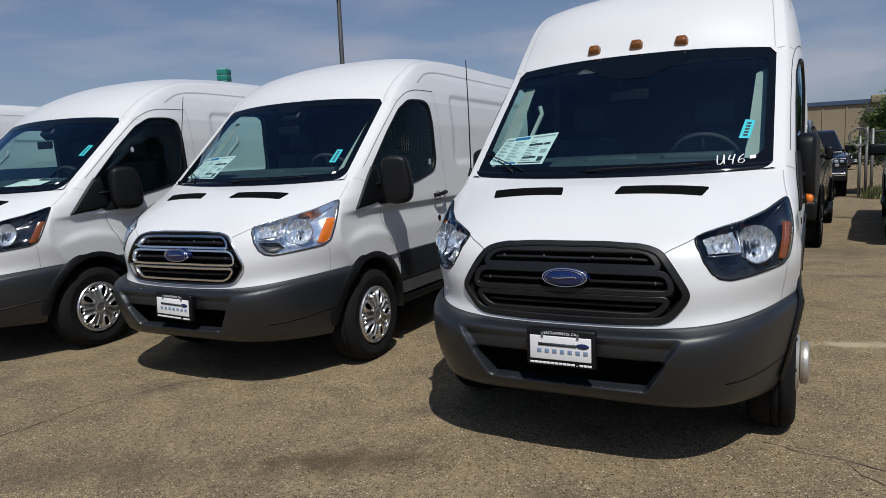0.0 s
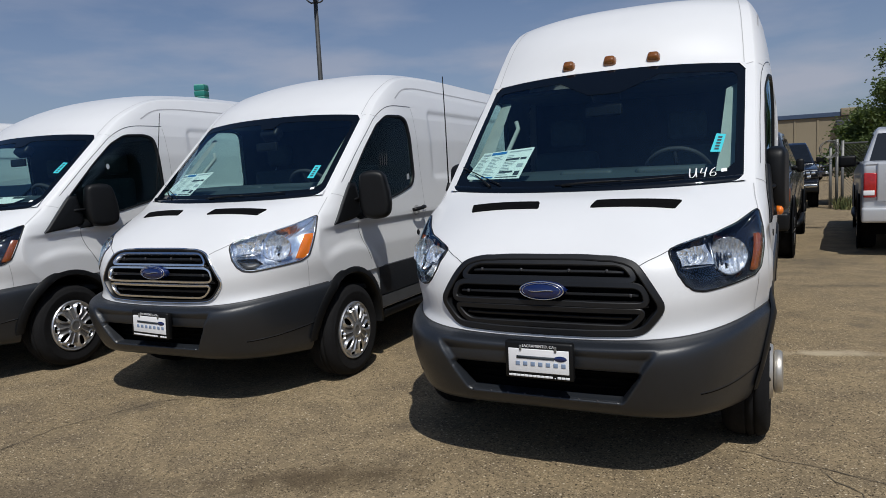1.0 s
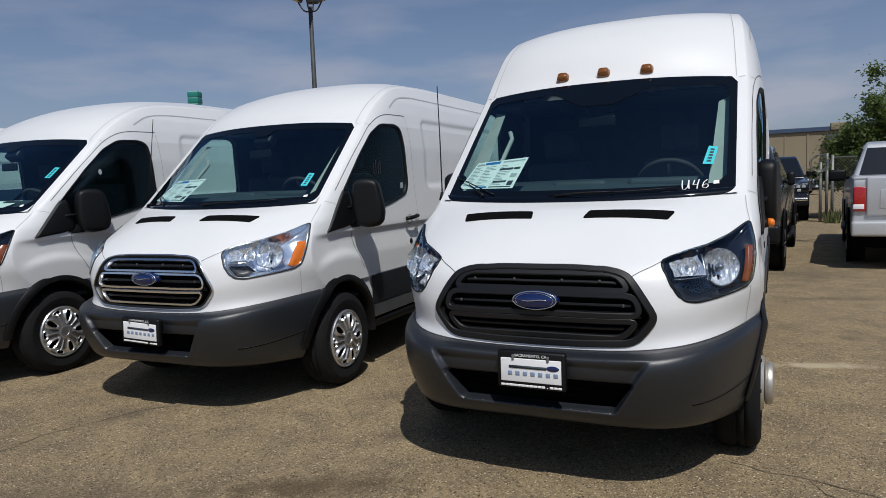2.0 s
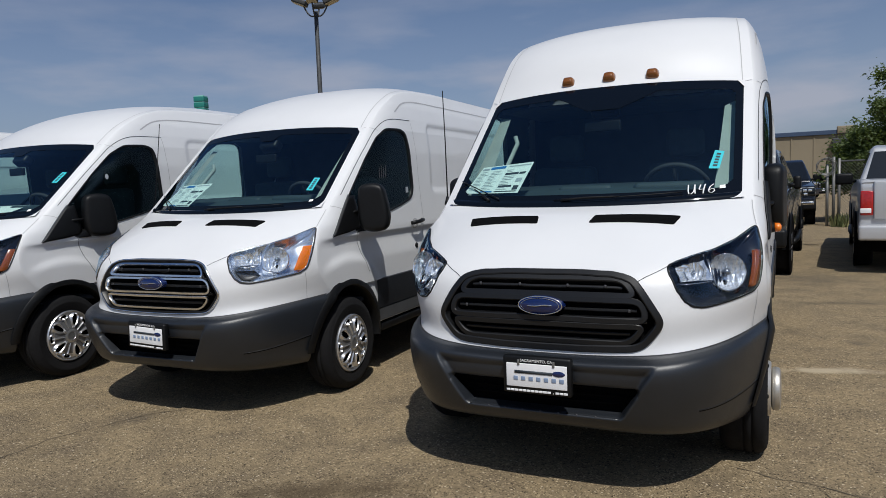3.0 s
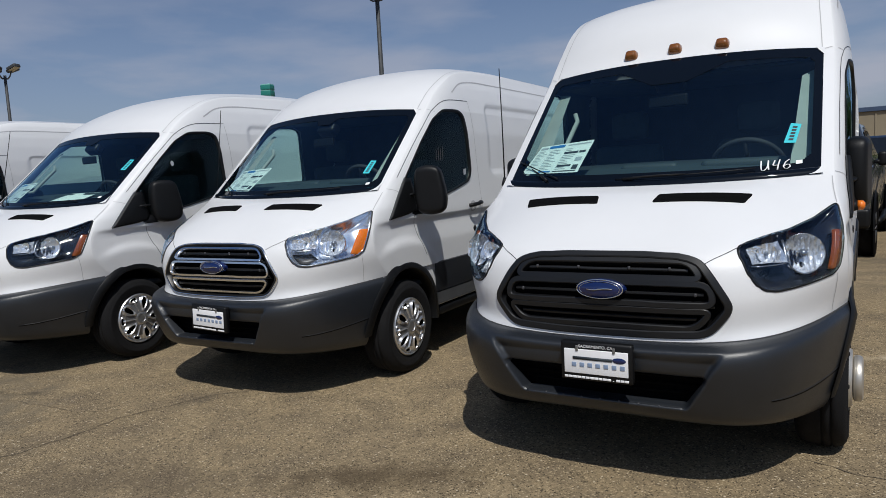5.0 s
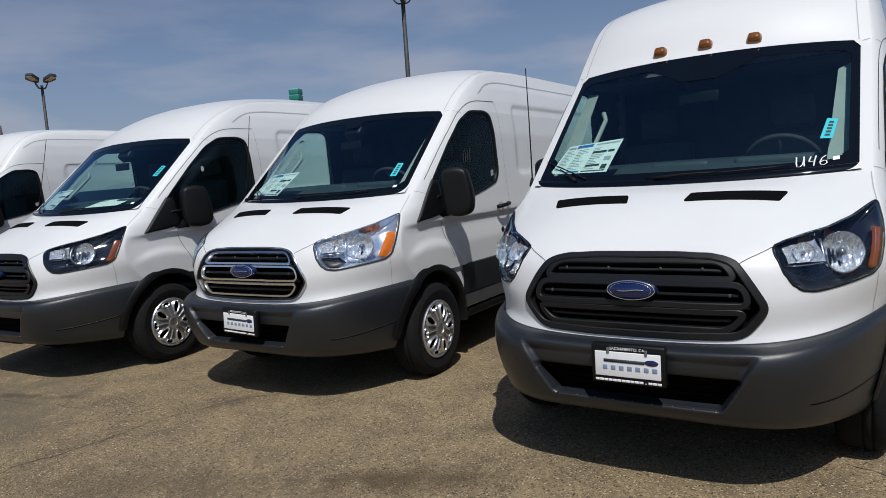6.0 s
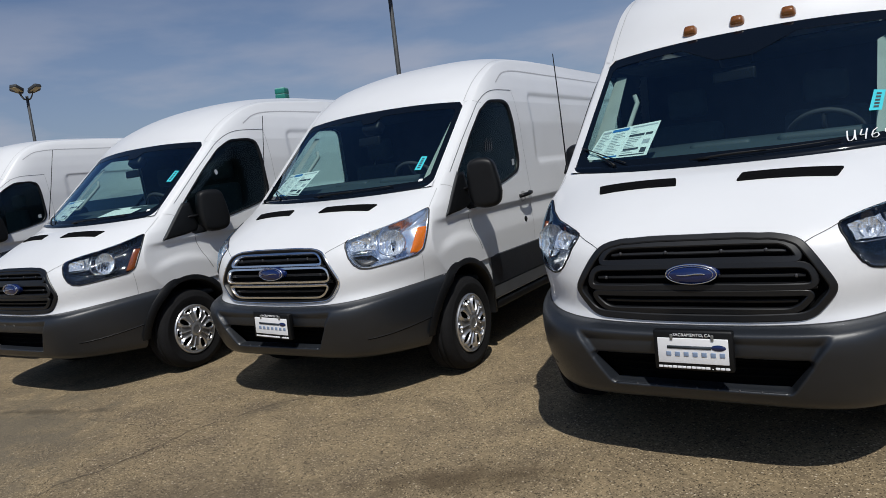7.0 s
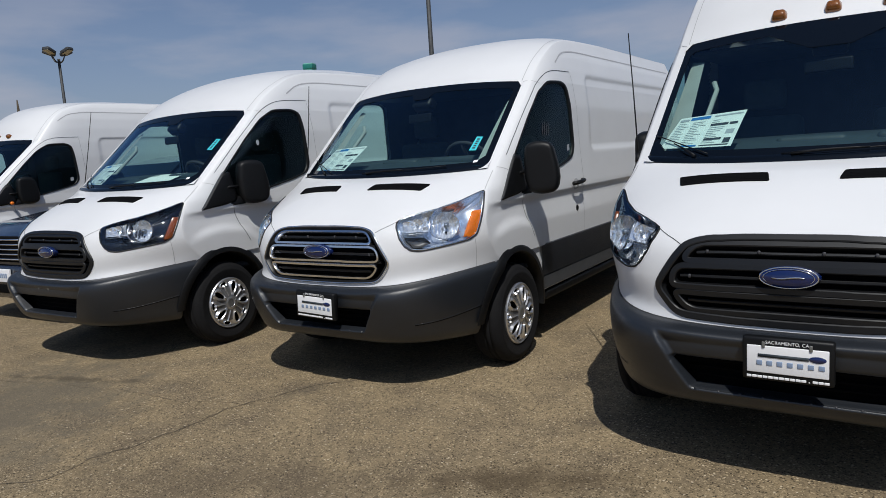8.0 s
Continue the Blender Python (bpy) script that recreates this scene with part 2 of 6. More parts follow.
GALV = mat("galvanised_steel", (0.22, 0.22, 0.21), 0.45, metal=0.5, var=0.25, scale=8)
POLE = mat("dark_pole_paint", (0.045, 0.048, 0.052), 0.55, var=0.25, scale=6)
LAMPG = mat("lamp_glass", (0.50, 0.45, 0.33), 0.3)
TEAL = mat("teal_sign_panel", (0.012, 0.20, 0.17), 0.5, var=0.15, scale=1)
TEALL = mat("pale_teal_band", (0.20, 0.48, 0.43), 0.5)
BARK = mat("bark", (0.09, 0.07, 0.05), 0.95, var=0.4, scale=10, bump=0.8, bscale=20)
LEAF = mat("leaf_green", (0.115, 0.155, 0.050), 0.55, var=0.55, scale=1.6, dark=(0.052, 0.085, 0.024))
ln_, ll_ = LEAF.node_tree.nodes, LEAF.node_tree.links
leaf_thin = ln_.new("ShaderNodeBsdfTranslucent")
leaf_thin.inputs["Color"].default_value = (0.16, 0.22, 0.04, 1)
leaf_mix = ln_.new("ShaderNodeMixShader")
leaf_mix.inputs[0].default_value = 0.4
ll_.new(ln_["Principled BSDF"].outputs[0], leaf_mix.inputs[1])
ll_.new(leaf_thin.outputs[0], leaf_mix.inputs[2])
ll_.new(leaf_mix.outputs[0], ln_["Material Output"].inputs["Surface"])
WEED = mat("dry_weed", (0.16, 0.15, 0.055), 0.8, var=0.6, scale=3, dark=(0.05, 0.075, 0.02))


# ---- building helpers ----
def mesh_ob(name, bm, material, smooth=True):
    me = bpy.data.meshes.new(name)
    if smooth:
        for f in bm.faces:
            f.smooth = True
    bm.to_mesh(me)
    bm.free()
    me.materials.append(material)
    return new(name, me)


def part(name, bm, material, parent, label="", smooth=True, sharp=None):
    """One mesh under a thing or a part."""
    ob = mesh_ob(name, bm, material, smooth)
    if sharp is not None and smooth:
        ob.data.set_sharp_from_angle(angle=radians(sharp))
    ob.parent = parent
    if label:
        ob["label"] = label
    return ob


def root(name, m, label, category, group="", kind=""):
    ob = new(name)
    ob.matrix_world = m
    ob.empty_display_size = 0.2
    return tagged(ob, label, category, group, kind)


def bm_box(bm, lo, hi, bevel=0.0, seg=2, m=None):
    """A box from corner to corner, its edges rounded."""
    r = bmesh.ops.create_cube(bm, size=1)
    vs = r["verts"]
    size = Vector(hi) - Vector(lo)
    mid = (Vector(hi) + Vector(lo)) / 2
    for v in vs:
        v.co = Vector((v.co.x * size.x, v.co.y * size.y, v.co.z * size.z)) + mid
    es = list({e for v in vs for e in v.link_edges})
    if bevel:
        g = bmesh.ops.bevel(bm, geom=es, offset=min(bevel, min(size) * 0.49), segments=seg, affect="EDGES", profile=0.6)
        vs = list({v for v in g["verts"]} | {v for v in vs if v.is_valid})
    if m is not None:
        bmesh.ops.transform(bm, matrix=m, verts=[v for v in vs if v.is_valid])
    return bm


def box(lo, hi, bevel=0.0, seg=2, m=None):
    return bm_box(bmesh.new(), lo, hi, bevel, seg, m)


def lathe(profile, n=40, axis="x"):
    """Turns (radius, along) round the axis."""
    bm = bmesh.new()
    rings = []
    for k in range(n):
        a = 2 * math.pi * k / n
        ring = []
        for r, h in profile:
            if axis == "x":
                ring.append(bm.verts.new((h, r * math.cos(a), r * math.sin(a))))
            else:
                ring.append(bm.verts.new((r * math.cos(a), r * math.sin(a), h)))
        rings.append(ring)
    for k in range(n):
        a, b = rings[k], rings[(k + 1) % n]
        for i in range(len(profile) - 1):
            bm.faces.new((a[i], b[i], b[i + 1], a[i + 1]) if axis == "x" else (a[i], b[i], b[i + 1], a[i + 1]))
    bmesh.ops.remove_doubles(bm, verts=bm.verts, dist=1e-5)
    bmesh.ops.recalc_face_normals(bm, faces=bm.faces)
    return bm


def tube(pts, radius, closed=False, n=8, bm=None, flat=1.0):
    """A round bar along a line of points; radius may change from point to point."""
    bm = bm or bmesh.new()
    pts = [Vector(p) for p in pts]
    k = len(pts)
    rad = radius if isinstance(radius, (list, tuple)) else [radius] * k
    rings = []
    for i, p in enumerate(pts):
        a = pts[i - 1] if (i or closed) else p
        b = pts[(i + 1) % k] if (i < k - 1 or closed) else p
        d = (b - a).normalized()
        side = d.cross(Vector((0, 0, 1)))
        if side.length < 0.05:
            side = d.cross(Vector((0, 1, 0)))
        side.normalize()
        up = side.cross(d)
        rings.append([bm.verts.new(p + side * (rad[i] * math.cos(t)) + up * (rad[i] * flat * math.sin(t)))
                      for t in (2 * math.pi * j / n for j in range(n))])
    for i in range(k if closed else k - 1):
        a, b = rings[i], rings[(i + 1) % k]
        for j in range(n):
            bm.faces.new((a[j], a[(j + 1) % n], b[(j + 1) % n], b[j]))
    if not closed:
        bm.faces.new(rings[0])
        bm.faces.new(rings[-1][::-1])
    bmesh.ops.recalc_face_normals(bm, faces=bm.faces)
    return bm


def rounded(pts, r, n=4, closed=True):
    """A 3D outline with its corners rounded by about r."""
    pts = [Vector(p) for p in pts]
    out_pts = []
    k = len(pts)
    for i, p in enumerate(pts):
        if not closed and i in (0, k - 1):
            out_pts.append(p)
            continue
        a, b = pts[i - 1], pts[(i + 1) % k]
        da, db = a - p, b - p
        ra, rb = min(r, da.length * 0.45), min(r, db.length * 0.45)
        s, e = p + da.normalized() * ra, p + db.normalized() * rb
        for j in range(n + 1):
            t = j / n
            out_pts.append(s * (1 - t) ** 2 + p * 2 * t * (1 - t) + e * t * t)
    return out_pts


def dense(pts, step, closed=True):
    """The outline with points added, none further apart than step."""
    pts = [Vector(p) for p in pts]
    res = []
    k = len(pts)
    for i in range(k if closed else k - 1):
        a, b = pts[i], pts[(i + 1) % k]
        n = max(1, int((b - a).length / step))
        res += [a.lerp(b, j / n) for j in range(n)]
    if not closed:
        res.append(pts[-1])
    return res


class Skin:
    """A surface on which outlines are laid."""

    def __init__(self, bm):
        bm.normal_update()
        self.tree = BVHTree.FromBMesh(bm)

    def at(self, p, off=0.0):
        q, nrm, _, _ = self.tree.find_nearest(Vector(p))
        return q + nrm * off

    def line(self, pts, off=0.0):
        return [self.at(p, off) for p in pts]

    def patch(self, outline, profile, keep=True, step=0.03):
        """A panel laid on the surface: rings from the outline to its middle; profile: (share of the way from the middle, height over the surface)."""
        o = dense(outline, step)
        c = sum(o, Vector()) / len(o)
        bm = bmesh.new()
        rings = [[bm.verts.new(self.at(c.lerp(p, s), h)) for p in o] for s, h in profile]
        for a, b in zip(rings, rings[1:]):
            for j in range(len(o)):
                i = (j + 1) % len(o)
                bm.faces.new((a[j], a[i], b[i], b[j]))
        if keep and profile[-1][0] > 0:
            mid = bm.verts.new(self.at(c, profile[-1][1]))
            a = rings[-1]
            for j in range(len(o)):
                bm.faces.new((a[j], a[(j + 1) % len(o)], mid))
        bmesh.ops.recalc_face_normals(bm, faces=bm.faces)
        # outwards: away from the surface
        flips = 0
        for f in list(bm.faces)[:: max(1, len(bm.faces) // 40)]:
            m = f.calc_center_median()
            _, nrm, _, _ = self.tree.find_nearest(m)
            flips += 1 if f.normal.dot(nrm) < 0 else -1
        if flips > 0:
            bmesh.ops.reverse_faces(bm, faces=bm.faces)
        return bm

    def strip(self, pts, width, off=0.002, step=0.03, closed=False, bm=None):
        """A thin ribbon on the surface along a line."""
        bm = bm or bmesh.new()
        p = self.line(dense(pts, step, closed), 0)
        k = len(p)
        rows_ = []
        for i in range(k):
            a = p[i - 1] if (i or closed) else p[i]
            b = p[(i + 1) % k] if (i < k - 1 or closed) else p[i]
            _, nrm, _, _ = self.tree.find_nearest(p[i])
            side = (b - a).cross(nrm).normalized() * (width / 2)
            rows_.append((bm.verts.new(p[i] + side + nrm * off), bm.verts.new(p[i] - side + nrm * off)))
        for i in range(k if closed else k - 1):
            a, b = rows_[i], rows_[(i + 1) % k]
            bm.faces.new((a[0], a[1], b[1], b[0]))
        bmesh.ops.recalc_face_normals(bm, faces=bm.faces)
        return bm


def flat_bar(skin, pts, width, base, crown, closed=True, lean=0.72):
    """A bar of flat section with chamfered edges, along a line on the surface."""
    bm = bmesh.new()
    p = skin.line(pts, 0)
    k = len(p)
    rows_ = []
    for i in range(k):
        a = p[i - 1] if (i or closed) else p[i]
        b = p[(i + 1) % k] if (i < k - 1 or closed) else p[i]
        _, nrm, _, _ = skin.tree.find_nearest(p[i])
        side = (b - a).cross(nrm).normalized() * (width / 2)
        rows_.append([bm.verts.new(p[i] + side * w_ + nrm * h_) for w_, h_ in ((1, base), (1, crown - 0.004), (lean, crown), (-lean, crown), (-1, crown - 0.004), (-1, base))])
    for i in range(k if closed else k - 1):
        a, b = rows_[i], rows_[(i + 1) % k]
        for j in range(5):
            bm.faces.new((a[j], a[j + 1], b[j + 1], b[j]))
    bmesh.ops.recalc_face_normals(bm, faces=bm.faces)
    mid = list(bm.faces)
    up = 0.0
    for f in mid[2::5]:
        _, nrm, _, _ = skin.tree.find_nearest(f.calc_center_median())
        up += f.normal.dot(nrm)
    if up < 0:
        bmesh.ops.reverse_faces(bm, faces=bm.faces)
    return bm


def mirror_x(pts):
    return [Vector((-p[0], p[1], p[2])) for p in pts]


# ---- the cargo van ----
REAR_Y = 5.75
WHEEL_Y, WHEEL_Z, WHEEL_R = 1.085, 0.352, 0.352
BACK_WHEEL_Y = 4.75
ARCH_C, ARCH_R = (1.09, 0.37), 0.435


def catmull(rows_, n):
    """More rows between the given ones, on a smooth curve."""
    a = np.array(rows_, float)
    res = []
    for i in range(len(a) - 1):
        p0, p1, p2, p3 = a[max(0, i - 1)], a[i], a[i + 1], a[min(len(a) - 1, i + 2)]
        for j in range(n):
            t = j / n
            res.append(0.5 * (2 * p1 + (p2 - p0) * t + (2 * p0 - 5 * p1 + 4 * p2 - p3) * t * t + (3 * p1 - p0 - 3 * p2 + p3) * t ** 3))
    res.append(a[-1])
    return res


# rows of the front: middle y, middle z, edge x, edge y, edge z, roundness
BUMPER_ROWS = [(0.27, 0.318, 0.90, 0.84, 0.285, 4.6), (0.15, 0.334, 0.932, 0.85, 0.302, 4.9), (0.09, 0.365, 0.955, 0.86, 0.35, 5.2),
               (0.055, 0.43, 0.975, 0.86, 0.44, 5.4), (0.028, 0.52, 0.994, 0.86, 0.545, 5.6), (0.008, 0.605, 1.002, 0.86, 0.665, 5.6),
               (0.020, 0.660, 0.998, 0.86, 0.735, 5.6), (0.070, 0.683, 0.98, 0.86, 0.765, 5.6), (0.125, 0.69, 0.970, 0.86, 0.775, 5.6)]
NOSE_ROWS = [(0.13, 0.69, 0.968, 0.86, 0.775, 5.6), (0.132, 0.74, 0.968, 0.80, 0.83, 5.0), (0.12, 0.86, 0.970, 0.71, 0.95, 4.7),
             (0.135, 0.98, 0.965, 0.70, 1.07, 4.4), (0.175, 1.055, 0.956, 0.73, 1.155, 4.1), (0.245, 1.125, 0.944, 0.76, 1.21, 3.5),
             (0.36, 1.21, 0.932, 0.785, 1.25, 2.9), (0.49, 1.285, 0.920, 0.83, 1.285, 2.5), (0.61, 1.332, 0.91, 0.89, 1.325, 2.4),
             (0.73, 1.36, 0.905, 0.95, 1.37, 2.3), (0.78, 1.37, 0.90, 0.985, 1.40, 2.2)]
TOP_MID = [(1.57, 2.055, 0.865, 1.67, 2.015, 2.2), (1.64, 2.105, 0.861, 1.72, 2.06, 2.3), (1.84, 2.245, 0.853, 1.86, 2.17, 2.4),
           (2.10, 2.375, 0.838, 2.05, 2.275, 2.6), (2.40, 2.465, 0.815, 2.28, 2.365, 2.6), (2.80, 2.525, 0.795, 2.62, 2.42, 2.6),
           (3.40, 2.565, 0.78, 3.3, 2.445, 2.6)]
TOP_HIGH = [(1.62, 2.125, 0.872, 1.76, 2.09, 2.2), (1.67, 2.18, 0.868, 1.80, 2.14, 2.3), (1.79, 2.36, 0.852, 1.93, 2.29, 2.4),
            (1.97, 2.505, 0.832, 2.09, 2.45, 2.6), (2.20, 2.625, 0.805, 2.30, 2.57, 2.6), (2.58, 2.70, 0.78, 2.62, 2.645, 2.6),
            (3.20, 2.735, 0.765, 3.2, 2.665, 2.6)]
SIDE_LOW = ((0.25, 0.90), (0.40, 0.945), (0.55, 0.957), (0.80, 0.962), (0.96, 0.968), (1.02, 0.962), (1.10, 0.954), (1.135, 0.957), (1.165, 0.975), (1.20, 0.975), (1.30, 0.970))
SIDE = SIDE_LOW + ((1.42, 0.966), (1.83, 0.957), (2.02, 0.936), (2.14, 0.908), (2.25, 0.875), (2.34, 0.835), (2.44, 0.79), (2.70, 0.765))
SIDE_HIGH = SIDE_LOW + ((1.42, 0.970), (1.83, 0.970), (2.04, 0.958), (2.25, 0.932), (2.40, 0.902), (2.51, 0.868), (2.59, 0.832), (2.66, 0.785), (2.70, 0.765))
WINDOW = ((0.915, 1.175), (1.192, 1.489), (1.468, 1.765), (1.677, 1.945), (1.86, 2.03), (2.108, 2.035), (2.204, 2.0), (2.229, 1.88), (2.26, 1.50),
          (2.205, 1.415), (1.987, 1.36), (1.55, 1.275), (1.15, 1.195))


def side_x(z, table=SIDE):
    return float(np.interp(z, [a for a, _ in table], [b for _, b in table]))


def row_point(r, u):
    yc, zc, xe, ye, ze, p = r
    return Vector((xe * u, yc + (ye - yc) * u ** p, zc + (ze - zc) * u ** 2.5))


def in_poly(px, py, poly):
    inside = False
    for (x0, y0), (x1, y1) in zip(poly, (*poly[1:], poly[0])):
        if (y0 > py) != (y1 > py) and px < (x1 - x0) * (py - y0) / (y1 - y0) + x0:
            inside = not inside
    return inside


U_FINE = [math.sin(k / 170 * math.pi / 2) for k in range(171)]
U_COLS = [math.sin(k / 36 * math.pi / 2) for k in range(37)]
HEADLIGHT = ((0.553, 0.29, 1.065), (0.575, 0.30, 1.09), (0.64, 0.36, 1.115), (0.74, 0.46, 1.15), (0.83, 0.60, 1.195), (0.90, 0.75, 1.245), (0.917, 0.78, 1.25),
             (0.935, 0.70, 1.13), (0.935, 0.62, 0.985), (0.915, 0.565, 0.955), (0.80, 0.40, 0.932), (0.70, 0.30, 0.915), (0.645, 0.275, 0.917),
             (0.606, 0.268, 0.942), (0.578, 0.27, 0.98), (0.557, 0.278, 1.03))
GRILLE = ((0, 1.119), (0.20, 1.117), (0.35, 1.105), (0.425, 1.072), (0.475, 0.992), (0.536, 0.893), (0.549, 0.868), (0.551, 0.848), (0.543, 0.826), (0.482, 0.75), (0.435, 0.727), (0.22, 0.716), (0, 0.714))


def grid_faces(bm, lines, keep=None):
    vs = [[bm.verts.new(p) for p in ln] for ln in lines]
    for i in range(len(vs) - 1):
        for j in range(len(vs[i]) - 1):
            q = (vs[i][j], vs[i][j + 1], vs[i + 1][j + 1], vs[i + 1][j])
            if keep is None or keep(sum((v.co for v in q), Vector()) / 4, i, j):
                bm.faces.new(q)
    return vs


def finish_half(bm):
    """Mirrors the half made for x > 0, joins it in the middle and turns its faces outwards."""
    loose = [v for v in bm.verts if not v.link_faces]
    bmesh.ops.delete(bm, geom=loose, context="VERTS")
    bmesh.ops.remove_doubles(bm, verts=bm.verts, dist=1e-5)
    dup = bmesh.ops.duplicate(bm, geom=list(bm.verts) + list(bm.edges) + list(bm.faces))
    nv = [g for g in dup["geom"] if isinstance(g, bmesh.types.BMVert)]
    nf = [g for g in dup["geom"] if isinstance(g, bmesh.types.BMFace)]
    for v in nv:
        v.co.x = -v.co.x
    bmesh.ops.reverse_faces(bm, faces=nf)
    bmesh.ops.remove_doubles(bm, verts=[v for v in bm.verts if abs(v.co.x) < 1e-4], dist=1e-4)
    bm.normal_update()
    return bm


def mouth_half(z):
    return float(np.interp(z, [0.40, 0.42, 0.672, 0.70], [0.375, 0.392, 0.548, 0.57]))


def pressed(y, z, z_top):
    """Depth of the large pressed panel in the cargo side, rounded at its corners."""
    cy_, cz_ = (2.64 + 5.55) / 2, (1.46 + z_top) / 2
    hy, hz, rad = (5.55 - 2.64) / 2, (z_top - 1.46) / 2, 0.10
    qy, qz = abs(y - cy_) - hy + rad, abs(z - cz_) - hz + rad
    d = math.hypot(max(qy, 0.0), max(qz, 0.0)) + min(max(qy, qz), 0.0) - rad
    t = min(1.0, max(0.0, -d / 0.045))
    return 0.014 * t * t * (3 - 2 * t)


def van_shell(top, holes=True):
    """The white body, with its openings left out."""
    bm = bmesh.new()
    table = SIDE if top is TOP_MID else SIDE_HIGH
    f_side = [k / 150 for k in range(1, 151)]

    def full_line(r):
        pts = [row_point(r, u) for u in U_COLS]
        xe, ye, ze = r[2], r[3], r[4]
        for f in f_side:
            y = ye + (REAR_Y - ye) * f
            s = side_x(ze, table)
            x = s + (xe - s) * math.exp(-(y - ye) / 0.12) - pressed(y, ze, 2.12)
            # flare over the front wheel
            w_ = min(1.0, max(0.0, (0.68 - math.hypot(y - ARCH_C[0], ze - ARCH_C[1])) / 0.07))
            pts.append(Vector((x + 0.016 * w_ * w_ * (3 - 2 * w_) * min(1.0, max(0.0, (y - ye) / 0.2)), y, ze)))
        return pts

    def keep(c, i, j):
        if not holes:
            return True
        if c.x > 0.7 and (math.hypot(c.y - ARCH_C[0], c.z - ARCH_C[1]) < ARCH_R + 0.012 or math.hypot(c.y - BACK_WHEEL_Y, c.z - ARCH_C[1]) < ARCH_R + 0.012):
            return False
        return True

    nose = catmull(NOSE_ROWS, 6)
    grid_faces(bm, [full_line(r) for r in nose], keep)
    # pillars beside the windscreen
    a, b = np.array(NOSE_ROWS[-1], float), np.array(top[0], float)
    pill = [a + (b - a) * t for t in np.linspace(0, 1, 25)]
    edge = next(k for k, u in enumerate(U_COLS) if u >= 0.93)
    grid_faces(bm, [full_line(r) for r in pill], lambda c, i, j: (not holes or j >= edge) and keep(c, i, j))
    roof = catmull(top, 6)
    grid_faces(bm, [full_line(r) for r in roof], keep)
    last = top[-1]
    lines = []
    for t in np.linspace(0, 1, 14):
        ln = []
        for u in U_COLS:
            p = row_point(last, u)
            ln.append(Vector((p.x, p.y + (REAR_Y - p.y) * t, p.z)))
        lines.append(ln)
    grid_faces(bm, lines)
    # lower sides behind the front arch
    low = [[Vector((side_x(z), y, z)) for y in np.linspace(0.80, REAR_Y, 110)] for z in np.linspace(0.42, 0.775, 9)]
    grid_faces(bm, low, keep)
    # rear end
    zs = np.linspace(0.42, last[4], 12)
    grid_faces(bm, [[Vector((side_x(z) * u, REAR_Y, z)) for u in np.linspace(0, 1, 6)] for z in zs][::-1])
    finish_half(bm)
    ref = min(bm.faces, key=lambda f: (f.calc_center_median() - Vector((0.3, 0.45, 1.27))).length)
    if ref.normal.z < 0:
        bmesh.ops.reverse_faces(bm, faces=bm.faces)
        bm.normal_update()
    return bm


def cut_out(bm, outline, skin, grow=1.0):
    """Cuts the panel along an outline laid on it, square to its middle, and takes the inside away."""
    o = [Vector(p) for p in outline]
    c = sum(o, Vector()) / len(o)
    o = [c + (p - c) * grow for p in o]
    nrm = Vector()
    for p, q in zip(o, (*o[1:], o[0])):
        nrm += (p - c).cross(q - c)
    nrm.normalize()
    t1 = nrm.orthogonal().normalized()
    t2 = nrm.cross(t1)
    flat = [((p - c).dot(t1), (p - c).dot(t2)) for p in o]
    reach = max((p - c).length for p in o) + 0.08
    for p, q in zip(o, (*o[1:], o[0])):
        pn = (q - p).cross(nrm)
        if pn.length < 1e-9:
            continue
        mid, span = (p + q) / 2, (q - p).length / 2 + 0.07
        near = [f for f in bm.faces if (f.calc_center_median() - mid).length < span + 0.08]
        geom = list({v for f in near for v in f.verts}) + list({e for f in near for e in f.edges}) + near
        bmesh.ops.bisect_plane(bm, geom=geom, dist=1e-5, plane_co=p, plane_no=pn.normalized())
    gone = []
    for f in bm.faces:
        m = f.calc_center_median()
        if (m - c).length < reach and in_poly((m - c).dot(t1), (m - c).dot(t2), flat):
            gone.append(f)
    bmesh.ops.delete(bm, geom=gone, context="FACES")
    bmesh.ops.delete(bm, geom=[v for v in bm.verts if not v.link_faces], context="VERTS")


